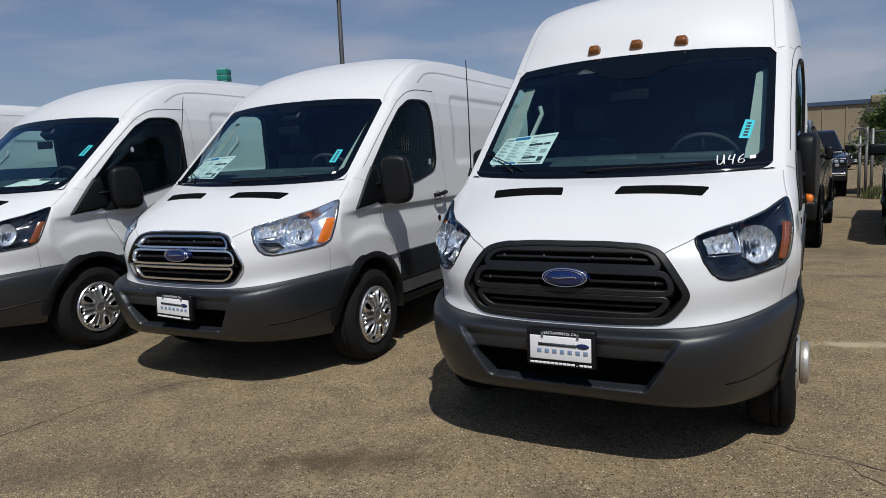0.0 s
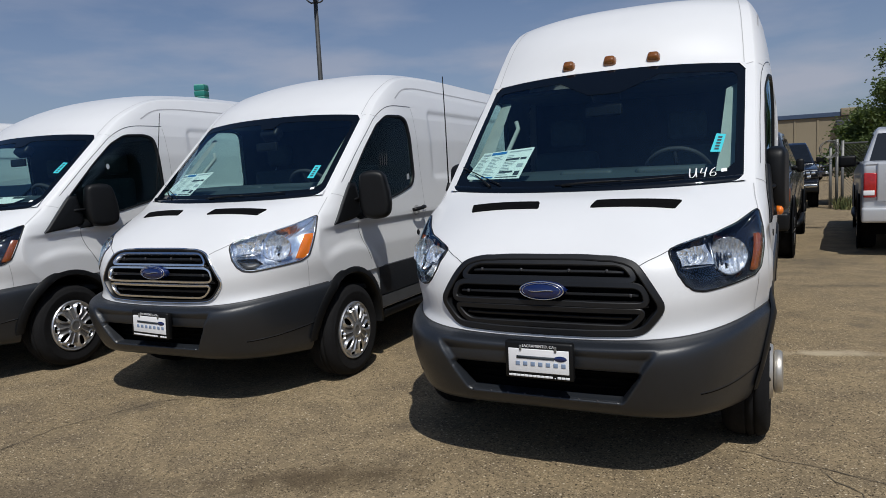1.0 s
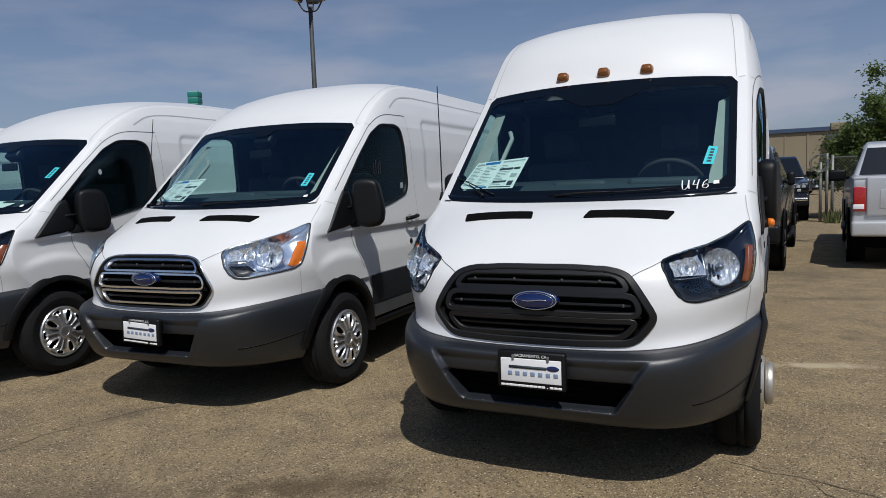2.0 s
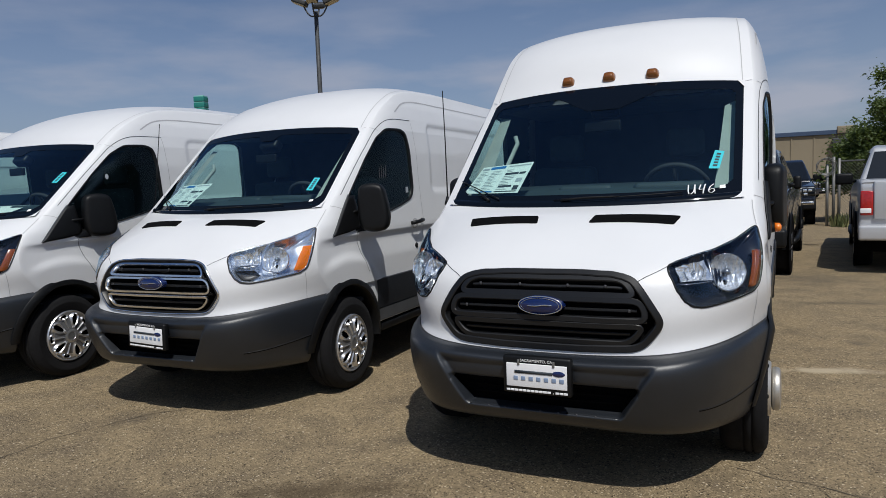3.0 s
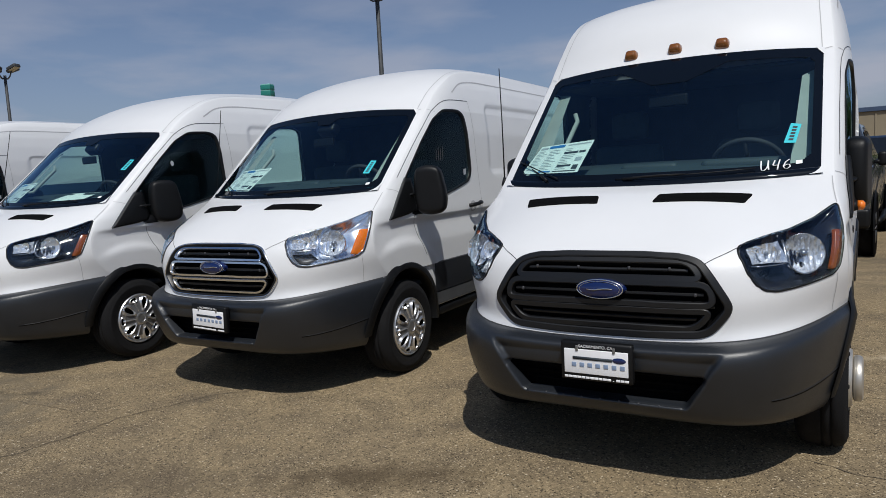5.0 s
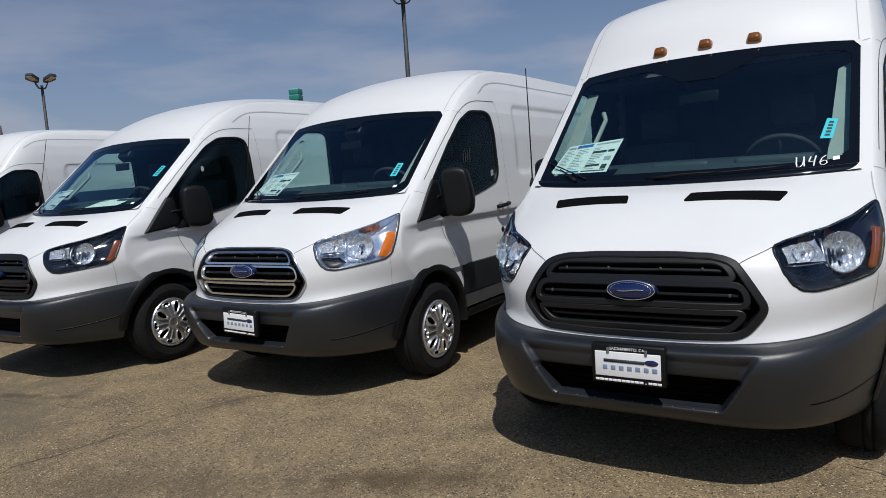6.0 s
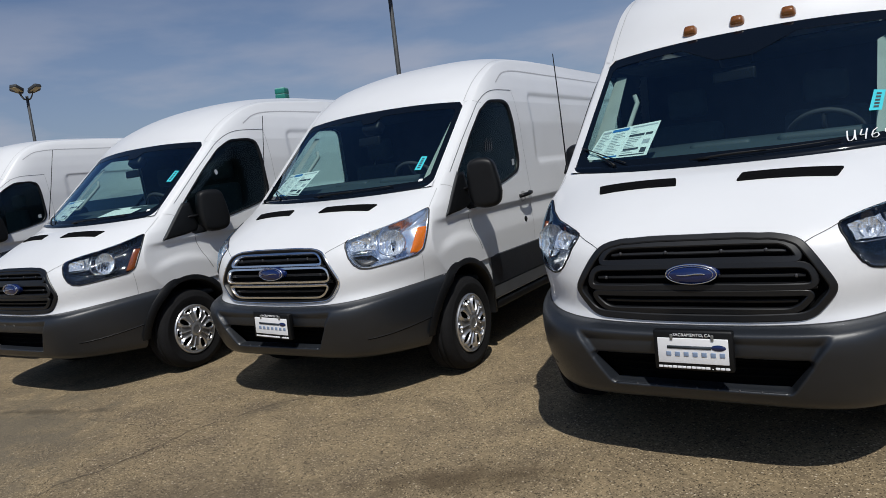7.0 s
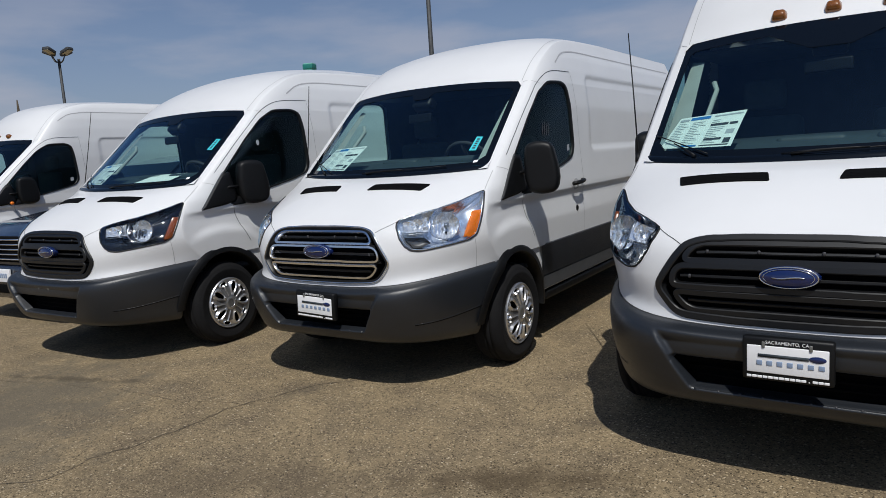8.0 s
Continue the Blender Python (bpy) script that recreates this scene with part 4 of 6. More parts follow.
def van(m, top, chrome, label, plate_x=None, marks=False, steel=False, paper=True, extra_paper=False, lamp="dark"):
    r = root("cargo_van", m, label, "van", "white cargo vans in a row")
    full = van_shell(top, False)
    skin = Skin(full)
    shell = van_shell(top)
    for s in (-1, 1):
        cut_out(shell, skin.line([Vector((s * x, y, z)) for x, y, z in HEADLIGHT]), skin, 0.985)
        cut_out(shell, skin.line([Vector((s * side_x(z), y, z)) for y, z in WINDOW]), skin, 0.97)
    gr = [Vector((x, 0.15, z)) for x, z in GRILLE]
    cut_out(shell, skin.line(gr + mirror_x(gr[1:-1])[::-1]), skin, 0.985)
    shell.verts.index_update()
    shell.normal_update()
    # cab trim inside the shell
    lin = bmesh.new()
    mapv = {}
    for f in shell.faces:
        c = f.calc_center_median()
        if c.z > 1.18 and 0.95 < c.y < 2.7:
            q = []
            for v in f.verts:
                if v.index not in mapv:
                    mapv[v.index] = lin.verts.new(v.co - v.normal * 0.03)
                q.append(mapv[v.index])
            lin.faces.new(q[::-1])
    body = part("body", shell, WHITE, r)
    part("cab_lining", lin, LINER, body)
    # chamfered upper corners of the windscreen opening
    for s in (-1, 1):
        bm = bmesh.new()
        bm.faces.new([bm.verts.new(screen_point(top, s * u, v, 0.003)) for u, v in ((0.895, 1.004), (0.945, 1.004), (0.945, 0.935))])
        bmesh.ops.recalc_face_normals(bm, faces=bm.faces)
        part("screen_corner", bm, WHITE, body)
        bm = bmesh.new()
        arc = [(0.951 - 0.075 + 0.075 * math.sin(a), 0.085 - 0.10 * math.cos(a)) for a in np.linspace(0, math.pi / 2, 7)]
        bm.faces.new([bm.verts.new(screen_point(top, s * u, v, 0.014)) for u, v in ((0.951, -0.015), *arc)])
        bmesh.ops.recalc_face_normals(bm, faces=bm.faces)
        part("screen_corner", bm, WHITE, body)
    bshell = bumper_shell()
    bskin = Skin(bshell)
    mo = [(-0.445, 0.10, 0.566), (0.445, 0.10, 0.566), (0.455, 0.10, 0.552), (0.372, 0.10, 0.432), (-0.372, 0.10, 0.432), (-0.455, 0.10, 0.552)]
    cut_out(bshell, [Vector(p) for p in mo], bskin)
    bump = part("front_bumper", bshell, BUMPER, r, "dark grey moulded front bumper")
    for s in (-1, 1):
        cr = [(s * 0.685, 0.2, 0.475), (s * 0.80, 0.36, 0.482), (s * 0.90, 0.52, 0.495), (s * 0.955, 0.66, 0.512)]
        part("bumper_crease", tube(bskin.line(dense([Vector(p) for p in cr], 0.04, False), -0.002), 0.004, False, 6), BUMPER, bump)
        # black ribbon paints the line of shade under the crease
        part("bumper_shadow_line", bskin.strip([Vector((p[0], p[1], p[2] - 0.005)) for p in cr], 0.005, 0.002), VOID, bump)
    part("air_opening", box((-0.50, 0.17, 0.40), (0.50, 0.24, 0.60), 0.01), VOID, bump)
    for z in (0.465, 0.50, 0.535):
        part("opening_bar", tube([(x, 0.135 + 0.18 * x * x, z) for x in np.linspace(-0.42, 0.42, 9)], 0.006, False, 6), VOID, bump)
    ra, rb = (np.array(q, float) for q in BUMPER_ROWS[2:4])
    edge_row = ra + (rb - ra) * 0.74
    lip = [row_point(edge_row, u) for u in np.linspace(0, 0.9, 60)]
    lip = [p for p in lip if p.x < 0.37]
    lip = mirror_x(lip[1:])[::-1] + lip
    part("bumper_lip", tube([p + Vector((0, 0.005, 0)) for p in lip], 0.009, False, 8), BUMPER, bump)
    for k in range(7):
        rv = lathe([(0.005, 0.0), (0.004, 0.003), (0, 0.004)], 10, "z")
        p = min(lip, key=lambda q: abs(q.x + 0.27 - k * 0.09))
        bmesh.ops.transform(rv, matrix=Matrix.Translation(p + Vector((0, 0.0, 0.007))) @ Matrix.Rotation(radians(35), 4, "X"), verts=rv.verts)
        part("rivet", rv, GREYTRIM, bump)
    part("bumper_gap", bskin.strip([row_point(BUMPER_ROWS[-1], u) if s > 0 else mirror_x([row_point(BUMPER_ROWS[-1], u)])[0]
                                    for s, us in ((-1, U_COLS[:0:-1]), (1, U_COLS)) for u in us], 0.008, 0.0015), GAP, bump)
    under = box((-0.60, 0.30, 0.30), (0.60, 1.7, 0.44), 0.03)
    bm_box(under, (-0.80, 0.46, 0.36), (0.80, 0.60, 1.02), 0.02)
    bm_box(under, (-0.88, 1.62, 0.30), (0.88, REAR_Y - 0.1, 0.44), 0.03)
    part("underbody", under, VOID, body)
    grille(r, skin, chrome)
    for s in (-1, 1):
        headlight(r, skin, s, lamp)
        arch_trim(r, skin, bskin, s, ARCH_C[0])
        arch_trim(r, skin, bskin, s, BACK_WHEEL_Y)
        wheel(r, s * (0.972 if steel else 0.985), WHEEL_Y - (0.05 if steel else 0.0), s, "steel" if steel else "cover")
        wheel(r, s * (0.86 if steel else 0.985), BACK_WHEEL_Y, s, "steel" if steel else "cover")
        # hood vent
        v = [(s * 0.138, 0.508, 1.292), (s * 0.155, 0.588, 1.328), (s * 0.582, 0.642, 1.335), (s * 0.556, 0.555, 1.295)]
        v = skin.line(dense(rounded([Vector(p) for p in v], 0.012, 3), 0.02), 0)
        hv = part("hood_vent", skin.patch(v, [(1.0, 0.0), (0.995, 0.006), (0.965, 0.006), (0.95, 0.003), (0.8, 0.003), (0.6, 0.003), (0.4, 0.003), (0.2, 0.003)], step=0.02), VOID, body, "black hood vent")
        for t in (0.3, 0.5, 0.7):
            p0 = Vector((s * 0.175, 0.51 + 0.08 * t, 1.3))
            p1 = Vector((s * 0.545, 0.557 + 0.083 * t, 1.3))
            part("vent_slat", tube(skin.line(dense([p0, p1], 0.05, False), 0.002), 0.002, False, 6), VOID, hv)
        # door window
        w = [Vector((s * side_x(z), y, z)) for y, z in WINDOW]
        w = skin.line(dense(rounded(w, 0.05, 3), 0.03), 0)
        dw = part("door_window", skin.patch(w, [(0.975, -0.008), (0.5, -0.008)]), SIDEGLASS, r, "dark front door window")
        if s > 0 and extra_paper:
            part("glass_label", skin.patch([Vector((0.95, 1.618 + 0.018 * math.cos(a), 1.723 + 0.026 * math.sin(a))) for a in np.linspace(0, 2 * math.pi, 13)[:-1]], [(1.0, -0.005), (0.6, -0.005)]), INKG, dw)
        elif s > 0:
            part("glass_label", skin.patch([Vector((s * 0.96, y, z)) for y, z in ((2.115, 1.47), (2.165, 1.475), (2.165, 1.525), (2.115, 1.52))], [(1.0, -0.005), (0.6, -0.005)]), INKG, dw)
        if s > 0 and lamp == "chrome":
            for k in range(4):
                part("chalk_mark", skin.strip([Vector((0.95, 1.66 + k * 0.035, 1.60)), Vector((0.95, 1.67 + k * 0.035, 1.69 + 0.02 * (k % 2)))], 0.007, -0.004), LINER, dw)
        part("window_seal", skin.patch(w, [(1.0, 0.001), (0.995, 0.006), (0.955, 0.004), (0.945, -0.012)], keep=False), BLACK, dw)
        tri = [(0.905, 1.17), (1.18, 1.475), (1.25, 1.475), (1.29, 1.25), (1.27, 1.215)]
        # grey ribbon: the reflection on the black sail's edge trim, put in as colour
        part("sail_trim_sheen", skin.strip([Vector((s * side_x(z), y, z)) for y, z in ((0.902, 1.172), (1.05, 1.335), (1.182, 1.480))], 0.016, 0.006), SILL, dw, "grey strip painted as the reflection along the sail trim")
        part("mirror_base", skin.patch(skin.line(dense([Vector((s * side_x(z), y, z)) for y, z in tri], 0.03), 0), [(1.0, 0.0), (0.97, 0.012), (0.8, 0.014)]), BLACK, dw)
        # seams
        def side_line(pts):
            return [Vector((s * side_x(z), y, z)) for y, z in pts]
        part("door_gap", skin.strip(rounded(side_line([(1.235, 1.205), (1.265, 1.09), (1.32, 0.97), (1.39, 0.86)]), 0.1, 4, False), 0.0045), GREYTRIM, body)
        part("door_gap", skin.strip(side_line([(2.335, 2.10), (2.37, 1.6), (2.42, 1.2), (2.43, 0.80), (2.43, 0.46)]), 0.005), CREASE, body)
        part("door_gap", skin.strip(rounded(side_line([(1.10, 1.50), (1.415, 1.80), (1.705, 2.03), (1.925, 2.115), (2.335, 2.12)]), 0.15, 5, False), 0.005), GREYTRIM, body)
        zt = 2.315 if top is TOP_MID else 2.48
        part("roof_gutter", skin.strip(rounded(side_line([(2.10, zt - 0.13), (2.29, zt - 0.03), (2.575, zt), (5.6, zt)]), 0.2, 5, False), 0.012), CREASE, body)
        # lower cladding
        bm = bmesh.new()
        grid_faces(bm, [[Vector((s * (side_x(z) + o), y, z)) for z, o in ((0.535, 0.0), (0.54, 0.014), (0.66, 0.018), (0.775, 0.014), (0.78, 0.0))] for y in np.linspace(ARCH_C[0] + 0.42, BACK_WHEEL_Y - 0.42, 40)])
        bmesh.ops.recalc_face_normals(bm, faces=bm.faces)
        part("side_cladding", bm, BUMPER, r, "dark grey lower side cladding", sharp=40)
        bm = bmesh.new()
        grid_faces(bm, [[Vector((s * (side_x(z) + o), y, z)) for z, o in ((0.425, 0.0), (0.43, 0.008), (0.53, 0.010), (0.536, 0.002))] for y in np.linspace(ARCH_C[0] + 0.42, BACK_WHEEL_Y - 0.42, 30)])
        bmesh.ops.recalc_face_normals(bm, faces=bm.faces)
        part("sill_panel", bm, SILL, r, "grey sill panel", sharp=40)
        part("side_step", box((min(s * 0.86, s * 0.945), 1.62, 0.33), (max(s * 0.86, s * 0.945), 4.2, 0.40), 0.02), BLACK, r)
        # handle
        hx = side_x(1.205)
        # flat grey disc paints the shade inside the white handle recess
        part("handle_cup_shade", skin.patch([Vector((s * hx, 2.245 + 0.06 * math.cos(a), 1.19 + 0.05 * math.sin(a))) for a in np.linspace(0, 2 * math.pi, 20)[:-1]], [(1.0, 0.001), (0.9, 0.002)], step=0.02), CREASE, r)
        part("door_handle", tube([(s * (hx + 0.012), 2.15, 1.20), (s * (hx + 0.04), 2.18, 1.205), (s * (hx + 0.045), 2.28, 1.212), (s * (hx + 0.035), 2.345, 1.217), (s * (hx + 0.01), 2.365, 1.218)], 0.017, False, 8), BLACK, r, "black door handle")
        lock = lathe([(0.026, 0.0), (0.026, 0.004), (0.02, 0.008), (0, 0.008)], 20)
        bmesh.ops.transform(lock, matrix=Matrix.Translation((s * side_x(0.99), 2.27, 0.99)) @ Matrix.Rotation(0 if s > 0 else math.pi, 4, "Z"), verts=lock.verts)
        part("lock_cap", lock, BLACK, r)
        # mirror
        opened = s > 0 and lamp == "chrome"
        mm_ = Matrix.Translation((s * (1.0 if opened else 0.985), 1.25 if opened else 1.31, 1.195)) @ Matrix.Rotation(-s * radians(76 if opened else 6 if marks else 17.5), 4, "Z")
        if opened:
            mm_ = mm_ @ Matrix.Diagonal((1, 0.86, 0.97, 1))
        hous = box((-0.055, -0.01, -0.01), (0.055, 0.305, 0.375), 0.052, 5)
        bmesh.ops.subdivide_edges(hous, edges=[e for e in hous.edges if e.calc_length() > 0.06], cuts=4, use_grid_fill=True)
        for v in hous.verts:
            # well-rounded corners
            a_, b_ = (v.co.y - 0.1475) / 0.1575, (v.co.z - 0.1825) / 0.1925
            v.co.y = 0.1475 + 0.1575 * a_ * math.sqrt(max(0.0, 1 - 0.22 * b_ * b_))
            v.co.z = 0.1825 + 0.1925 * b_ * math.sqrt(max(0.0, 1 - 0.20 * a_ * a_))
            # slimmer foot, rounded outer top
            k = max(0.0, 1 - v.co.z / 0.13)
            v.co.y = 0.12 + (v.co.y - 0.12) * (1 - 0.22 * k * k)
            # the rear edge leans forward towards the top
            v.co.y -= 0.19 * max(0.0, v.co.y - 0.05) * max(0.0, v.co.z) / 0.375 * 1.3
            if v.co.z > 0.25:
                v.co.z -= 0.9 * max(0.0, v.co.y - 0.15) ** 2
        bmesh.ops.transform(hous, matrix=mm_, verts=hous.verts)
        mir = part("door_mirror", hous, BLACK, r, "black door mirror folded outwards" if opened else "black door mirror folded against the door", sharp=60)
        arm = bmesh.new()
        for q in ((0.90, 1.13, 1.175), (0.90, 1.13, 1.26), (0.90, 1.27, 1.19), (0.90, 1.25, 1.30), (0.972, 1.20, 1.185), (0.965, 1.20, 1.235), (1.005, 1.34, 1.19), (1.0, 1.34, 1.245), (0.965, 1.42, 1.19), (0.96, 1.42, 1.25)):
            arm.verts.new((s * q[0], q[1], q[2]))
        bmesh.ops.convex_hull(arm, input=arm.verts)
        bmesh.ops.bevel(arm, geom=list(arm.edges), offset=0.008, segments=2, affect="EDGES")
        bmesh.ops.recalc_face_normals(arm, faces=arm.faces)
        part("mirror_arm", arm, BLACK, mir, sharp=60)
        part("mirror_arm", tube([(s * 0.93, 1.16, 1.335), (s * 0.975, 1.22, 1.345), (s * 0.99, 1.36, 1.35)], [0.022, 0.018, 0.016], False, 8, flat=0.7), BLACK, mir)
        part("mirror_glass", box((-s * 0.0515 - 0.002, 0.03, 0.03), (-s * 0.0515 + 0.002, 0.19, 0.32), 0.0015, 1, mm_), CHROME, mir)
        if marks:
            part("side_marker", tube([(s * 0.95, 1.20, 1.205), (s * 1.0, 1.20, 1.215)], 0.026, False, 12), BLACK, mir)
            part("side_marker_lens", tube([(s * 1.0, 1.20, 1.215), (s * 1.025, 1.20, 1.215), (s * 1.034, 1.20, 1.215)], [0.026, 0.024, 0.012], False, 12), AMBER, mir)
    # hood gap from grille to headlight and on to the cowl
    for s in (-1, 1):
        pts = [(s * 0.446, 0.18, 1.040), (s * 0.475, 0.205, 1.052), (s * 0.51, 0.24, 1.057), (s * 0.553, 0.29, 1.067)]
        part("hood_gap", skin.strip([Vector(p) for p in pts], 0.0032, 0.0015), GAP, body)
        pts = [(s * 0.915, 0.785, 1.252), (s * 0.905, 0.85, 1.30), (s * 0.895, 0.95, 1.38)]
        part("hood_gap", skin.strip([Vector(p) for p in pts], 0.005, 0.002), CREASE, body)
        pts = [(s * 0.905, 0.99, 1.40), (s * 0.93, 1.06, 1.38), (s * 0.94, 1.10, 1.36)]
        part("pillar_gap", skin.strip([Vector(p) for p in pts], 0.004, 0.002), CREASE, body)
        part("pillar_gap", skin.strip([Vector(screen_point(top, s * 0.94, 0.99)), Vector((s * 0.86, top[0][3] + 0.06, top[0][4] - 0.02)), Vector((s * 0.86, top[0][3] + 0.10, top[0][4] - 0.035))], 0.004, 0.002), CREASE, body)
        # seam between fender and front panel
        pts = [(s * 0.930, 0.60, 0.955), (s * 0.945, 0.61, 0.87), (s * 0.955, 0.62, 0.76)]
        part("fender_gap", skin.strip([Vector(p) for p in pts], 0.004, 0.002), CREASE, body)
        # roof seam
        ln = [row_point(q, 0.93) for q in catmull(top, 3)]
        part("roof_seam", skin.strip(ln if s > 0 else mirror_x(ln), 0.005, 0.002), CREASE, body)
    # ---- windscreen ----
    us = list(np.linspace(-0.94, 0.94, 39))
    vs_ = list(np.linspace(0.0, 1.0, 25))
    gl = bmesh.new()
    grid_faces(gl, [[screen_point(top, u, v, -0.004) for u in us] for v in vs_])
    bmesh.ops.recalc_face_normals(gl, faces=gl.faces)
    glass = part("windscreen", gl, GLASS, r, "large dark windscreen")
    glass.visible_shadow = False
    fr = bmesh.new()

    def border(c, i, j):
        u, v = (uf[j] + uf[j + 1]) / 2, (vf[i] + vf[i + 1]) / 2
        corner = (abs(u) - 0.72) / 0.20 + (0.22 - v) / 0.20 > 1.25
        upper = (abs(u) - 0.8905 + 0.05) / 0.05 + (v - 0.917 + 0.06) / 0.06 > 1.35 and abs(u) > 0.84 and v > 0.857
        return abs(u) > 0.8905 or v < 0.083 or v > 0.917 or corner or upper
    uf, vf = list(np.linspace(-0.94, 0.94, 191)), list(np.linspace(0.0, 1.0, 97))
    grid_faces(fr, [[screen_point(top, u, v, -0.002) for u in uf] for v in vf], border)
    bmesh.ops.delete(fr, geom=[v for v in fr.verts if not v.link_faces], context="VERTS")
    bmesh.ops.recalc_face_normals(fr, faces=fr.faces)
    part("screen_border", fr, FRIT, glass)
    part("sensor_shade", screen_quad(top, ((-0.10, 0.765), (0.13, 0.765), (0.40, 0.93), (-0.38, 0.93)) if marks else ((-0.07, 0.84), (0.07, 0.84), (0.14, 0.93), (-0.14, 0.93)), -0.0015, 8), FRIT, glass)
    part("sensor_pod", box((-0.09, -0.05, -0.05), (0.09, 0.05, 0.05), 0.03, 3, Matrix.Translation(screen_point(top, 0, 0.86, -0.07)) @ Matrix.Rotation(radians(-40), 4, "X")), BLACK, r)
    # wipers and cowl
    cw = bmesh.new()
    grid_faces(cw, [[screen_point(top, u, v, o) for u in us] for v, o in ((-0.012, 0.004), (-0.006, 0.012), (0.03, 0.010), (0.04, 0.0))])
    bmesh.ops.recalc_face_normals(cw, faces=cw.faces)
    part("cowl_panel", cw, FRIT, r)
    for s0, u0, u1, v1 in ((1, -0.10, 0.62, 0.058), (-1, -0.62, -0.93, 0.20)):
        wp = part("wiper", tube([screen_point(top, u0 + (u1 - u0) * t * 0.5, 0.03 + (v1 - 0.03) * t * 0.5, 0.016 + 0.008 * math.sin(3 * t)) for t in np.linspace(0, 1, 6)], [0.009, 0.007, 0.006, 0.005, 0.004, 0.004], False, 8), BLACK, r, "black windscreen wiper")
        ua, ub = (u0 - 0.05, u1) if s0 > 0 else (-0.55, -0.93)
        va, vb = (0.036, v1) if s0 > 0 else (0.05, 0.19)
        part("wiper_blade", tube([screen_point(top, ua + (ub - ua) * t, va + (vb - va) * t, 0.010) for t in np.linspace(0, 1, 8)], 0.0035, False, 6), BLACK, wp)
    # ---- cab ----
    dash = bmesh.new()
    lines = []
    for y, z in ((0.86, 1.352), (1.0, 1.405), (1.15, 1.462), (1.27, 1.492), (1.31, 1.39), (1.27, 0.9)):
        lines.append([Vector((x, y + 0.04 * abs(x), z - 0.02 * x * x)) for x in np.linspace(-0.86, 0.86, 24)])
    grid_faces(dash, lines)
    bmesh.ops.recalc_face_normals(dash, faces=dash.faces)
    d = part("dashboard", dash, DASH, r)
    part("instrument_hood", box((0.24, 1.14, 1.40), (0.68, 1.34, 1.488), 0.042, 4), DASH, d)
    part("centre_pod", box((-0.22, 1.15, 1.40), (0.12, 1.33, 1.484), 0.040, 4), DASH, d)
    sw = Matrix.Translation((0.46, 1.39, 1.435)) @ Matrix.Rotation(radians(-52), 4, "X")
    st = part("steering_wheel", tube([sw @ Vector((0.19 * math.cos(a), 0.19 * math.sin(a), 0)) for a in np.linspace(0, 2 * math.pi, 33)[:-1]], 0.015, True, 8), DARKTRIM, r)
    part("wheel_hub", box((-0.07, -0.06, -0.03), (0.07, 0.06, 0.02), 0.02, 2, sw), DARKTRIM, st)
    for a in (0.2, math.pi - 0.2, -math.pi / 2):
        part("wheel_spoke", tube([sw @ Vector((0, 0, 0)), sw @ Vector((0.18 * math.cos(a), 0.18 * math.sin(a), 0))], 0.014, False, 6), DARKTRIM, st)
    for x in (-0.44, 0.42):
        se = part("seat_base", box((x - 0.25, 1.62, 0.85), (x + 0.25, 2.12, 1.02), 0.05, 3), SEAT, r)
        part("backrest", box((x - 0.24, 2.05, 0.98), (x + 0.24, 2.20, 1.62), 0.06, 3), SEAT, se)
        part("headrest", box((x - 0.13, 2.12, 1.66), (x + 0.13, 2.23, 1.86), 0.05, 3), SEAT, se)
    for s in (-1, 1):
        q = ((0.79, 0.10), (0.925, 0.10), (0.92, 0.93), (0.83, 0.86)) if s > 0 else ((0.76, 0.10), (0.925, 0.10), (0.92, 0.93), (0.82, 0.90))
        part("pillar_trim", screen_quad(top, [(s * u, v) for u, v in q], -0.085, 8), PILLAR, r, "pale inner windscreen pillar trim")
    part("grab_handle", tube([screen_point(top, u, v, o) for u, v, o in ((-0.72, 0.30, -0.09), (-0.70, 0.34, -0.12), (-0.68, 0.66, -0.12), (-0.70, 0.70, -0.09))], 0.015, False, 8), PILLAR, r)
    part("rear_view_mirror", box((-0.12, -0.015, -0.035), (0.12, 0.015, 0.035), 0.012, 3, Matrix.Translation(screen_point(top, 0.0, 0.74, -0.11)) @ Matrix.Rotation(radians(-8), 4, "Z")), BLACK, r)
    part("cab_floor", box((-0.9, 0.9, 0.62), (0.9, 2.65, 0.66)), DARKTRIM, r)
    part("bulkhead", box((-0.84, 2.62, 0.62), (0.84, 2.65, 2.15)), DARKTRIM, r)
    part("cab_headliner", box((-0.80, 1.75, 2.02), (0.80, 2.64, 2.05), 0.01), DARKTRIM, r)
    # ---- notices on the glass ----
    if paper:
        q = ((-0.885, 0.105), (-0.435, 0.115), (-0.385, 0.355), (-0.80, 0.33)) if marks else ((-0.87, 0.08), (-0.42, 0.09), (-0.30, 0.345), (-0.73, 0.335))
        pp = part("window_notice", screen_quad(top, q, -0.010), PAPER, r, "printed price notice behind the windscreen")
        bars = [(0.20, 0.87, 0.50, 0.96, INKB), (0.03, 0.86, 0.18, 0.93, INKG), (0.56, 0.90, 0.97, 0.94, INKG), (0.57, 0.62, 0.82, 0.69, INK), (0.84, 0.62, 0.95, 0.69, INK),
                (0.84, 0.36, 0.95, 0.48, INKG), (0.58, 0.20, 0.82, 0.26, INK), (0.86, 0.10, 0.95, 0.24, INK), (0.30, 0.03, 0.52, 0.08, INKB), (0.56, 0.04, 0.95, 0.07, INK)]
        rl = random.Random(12)
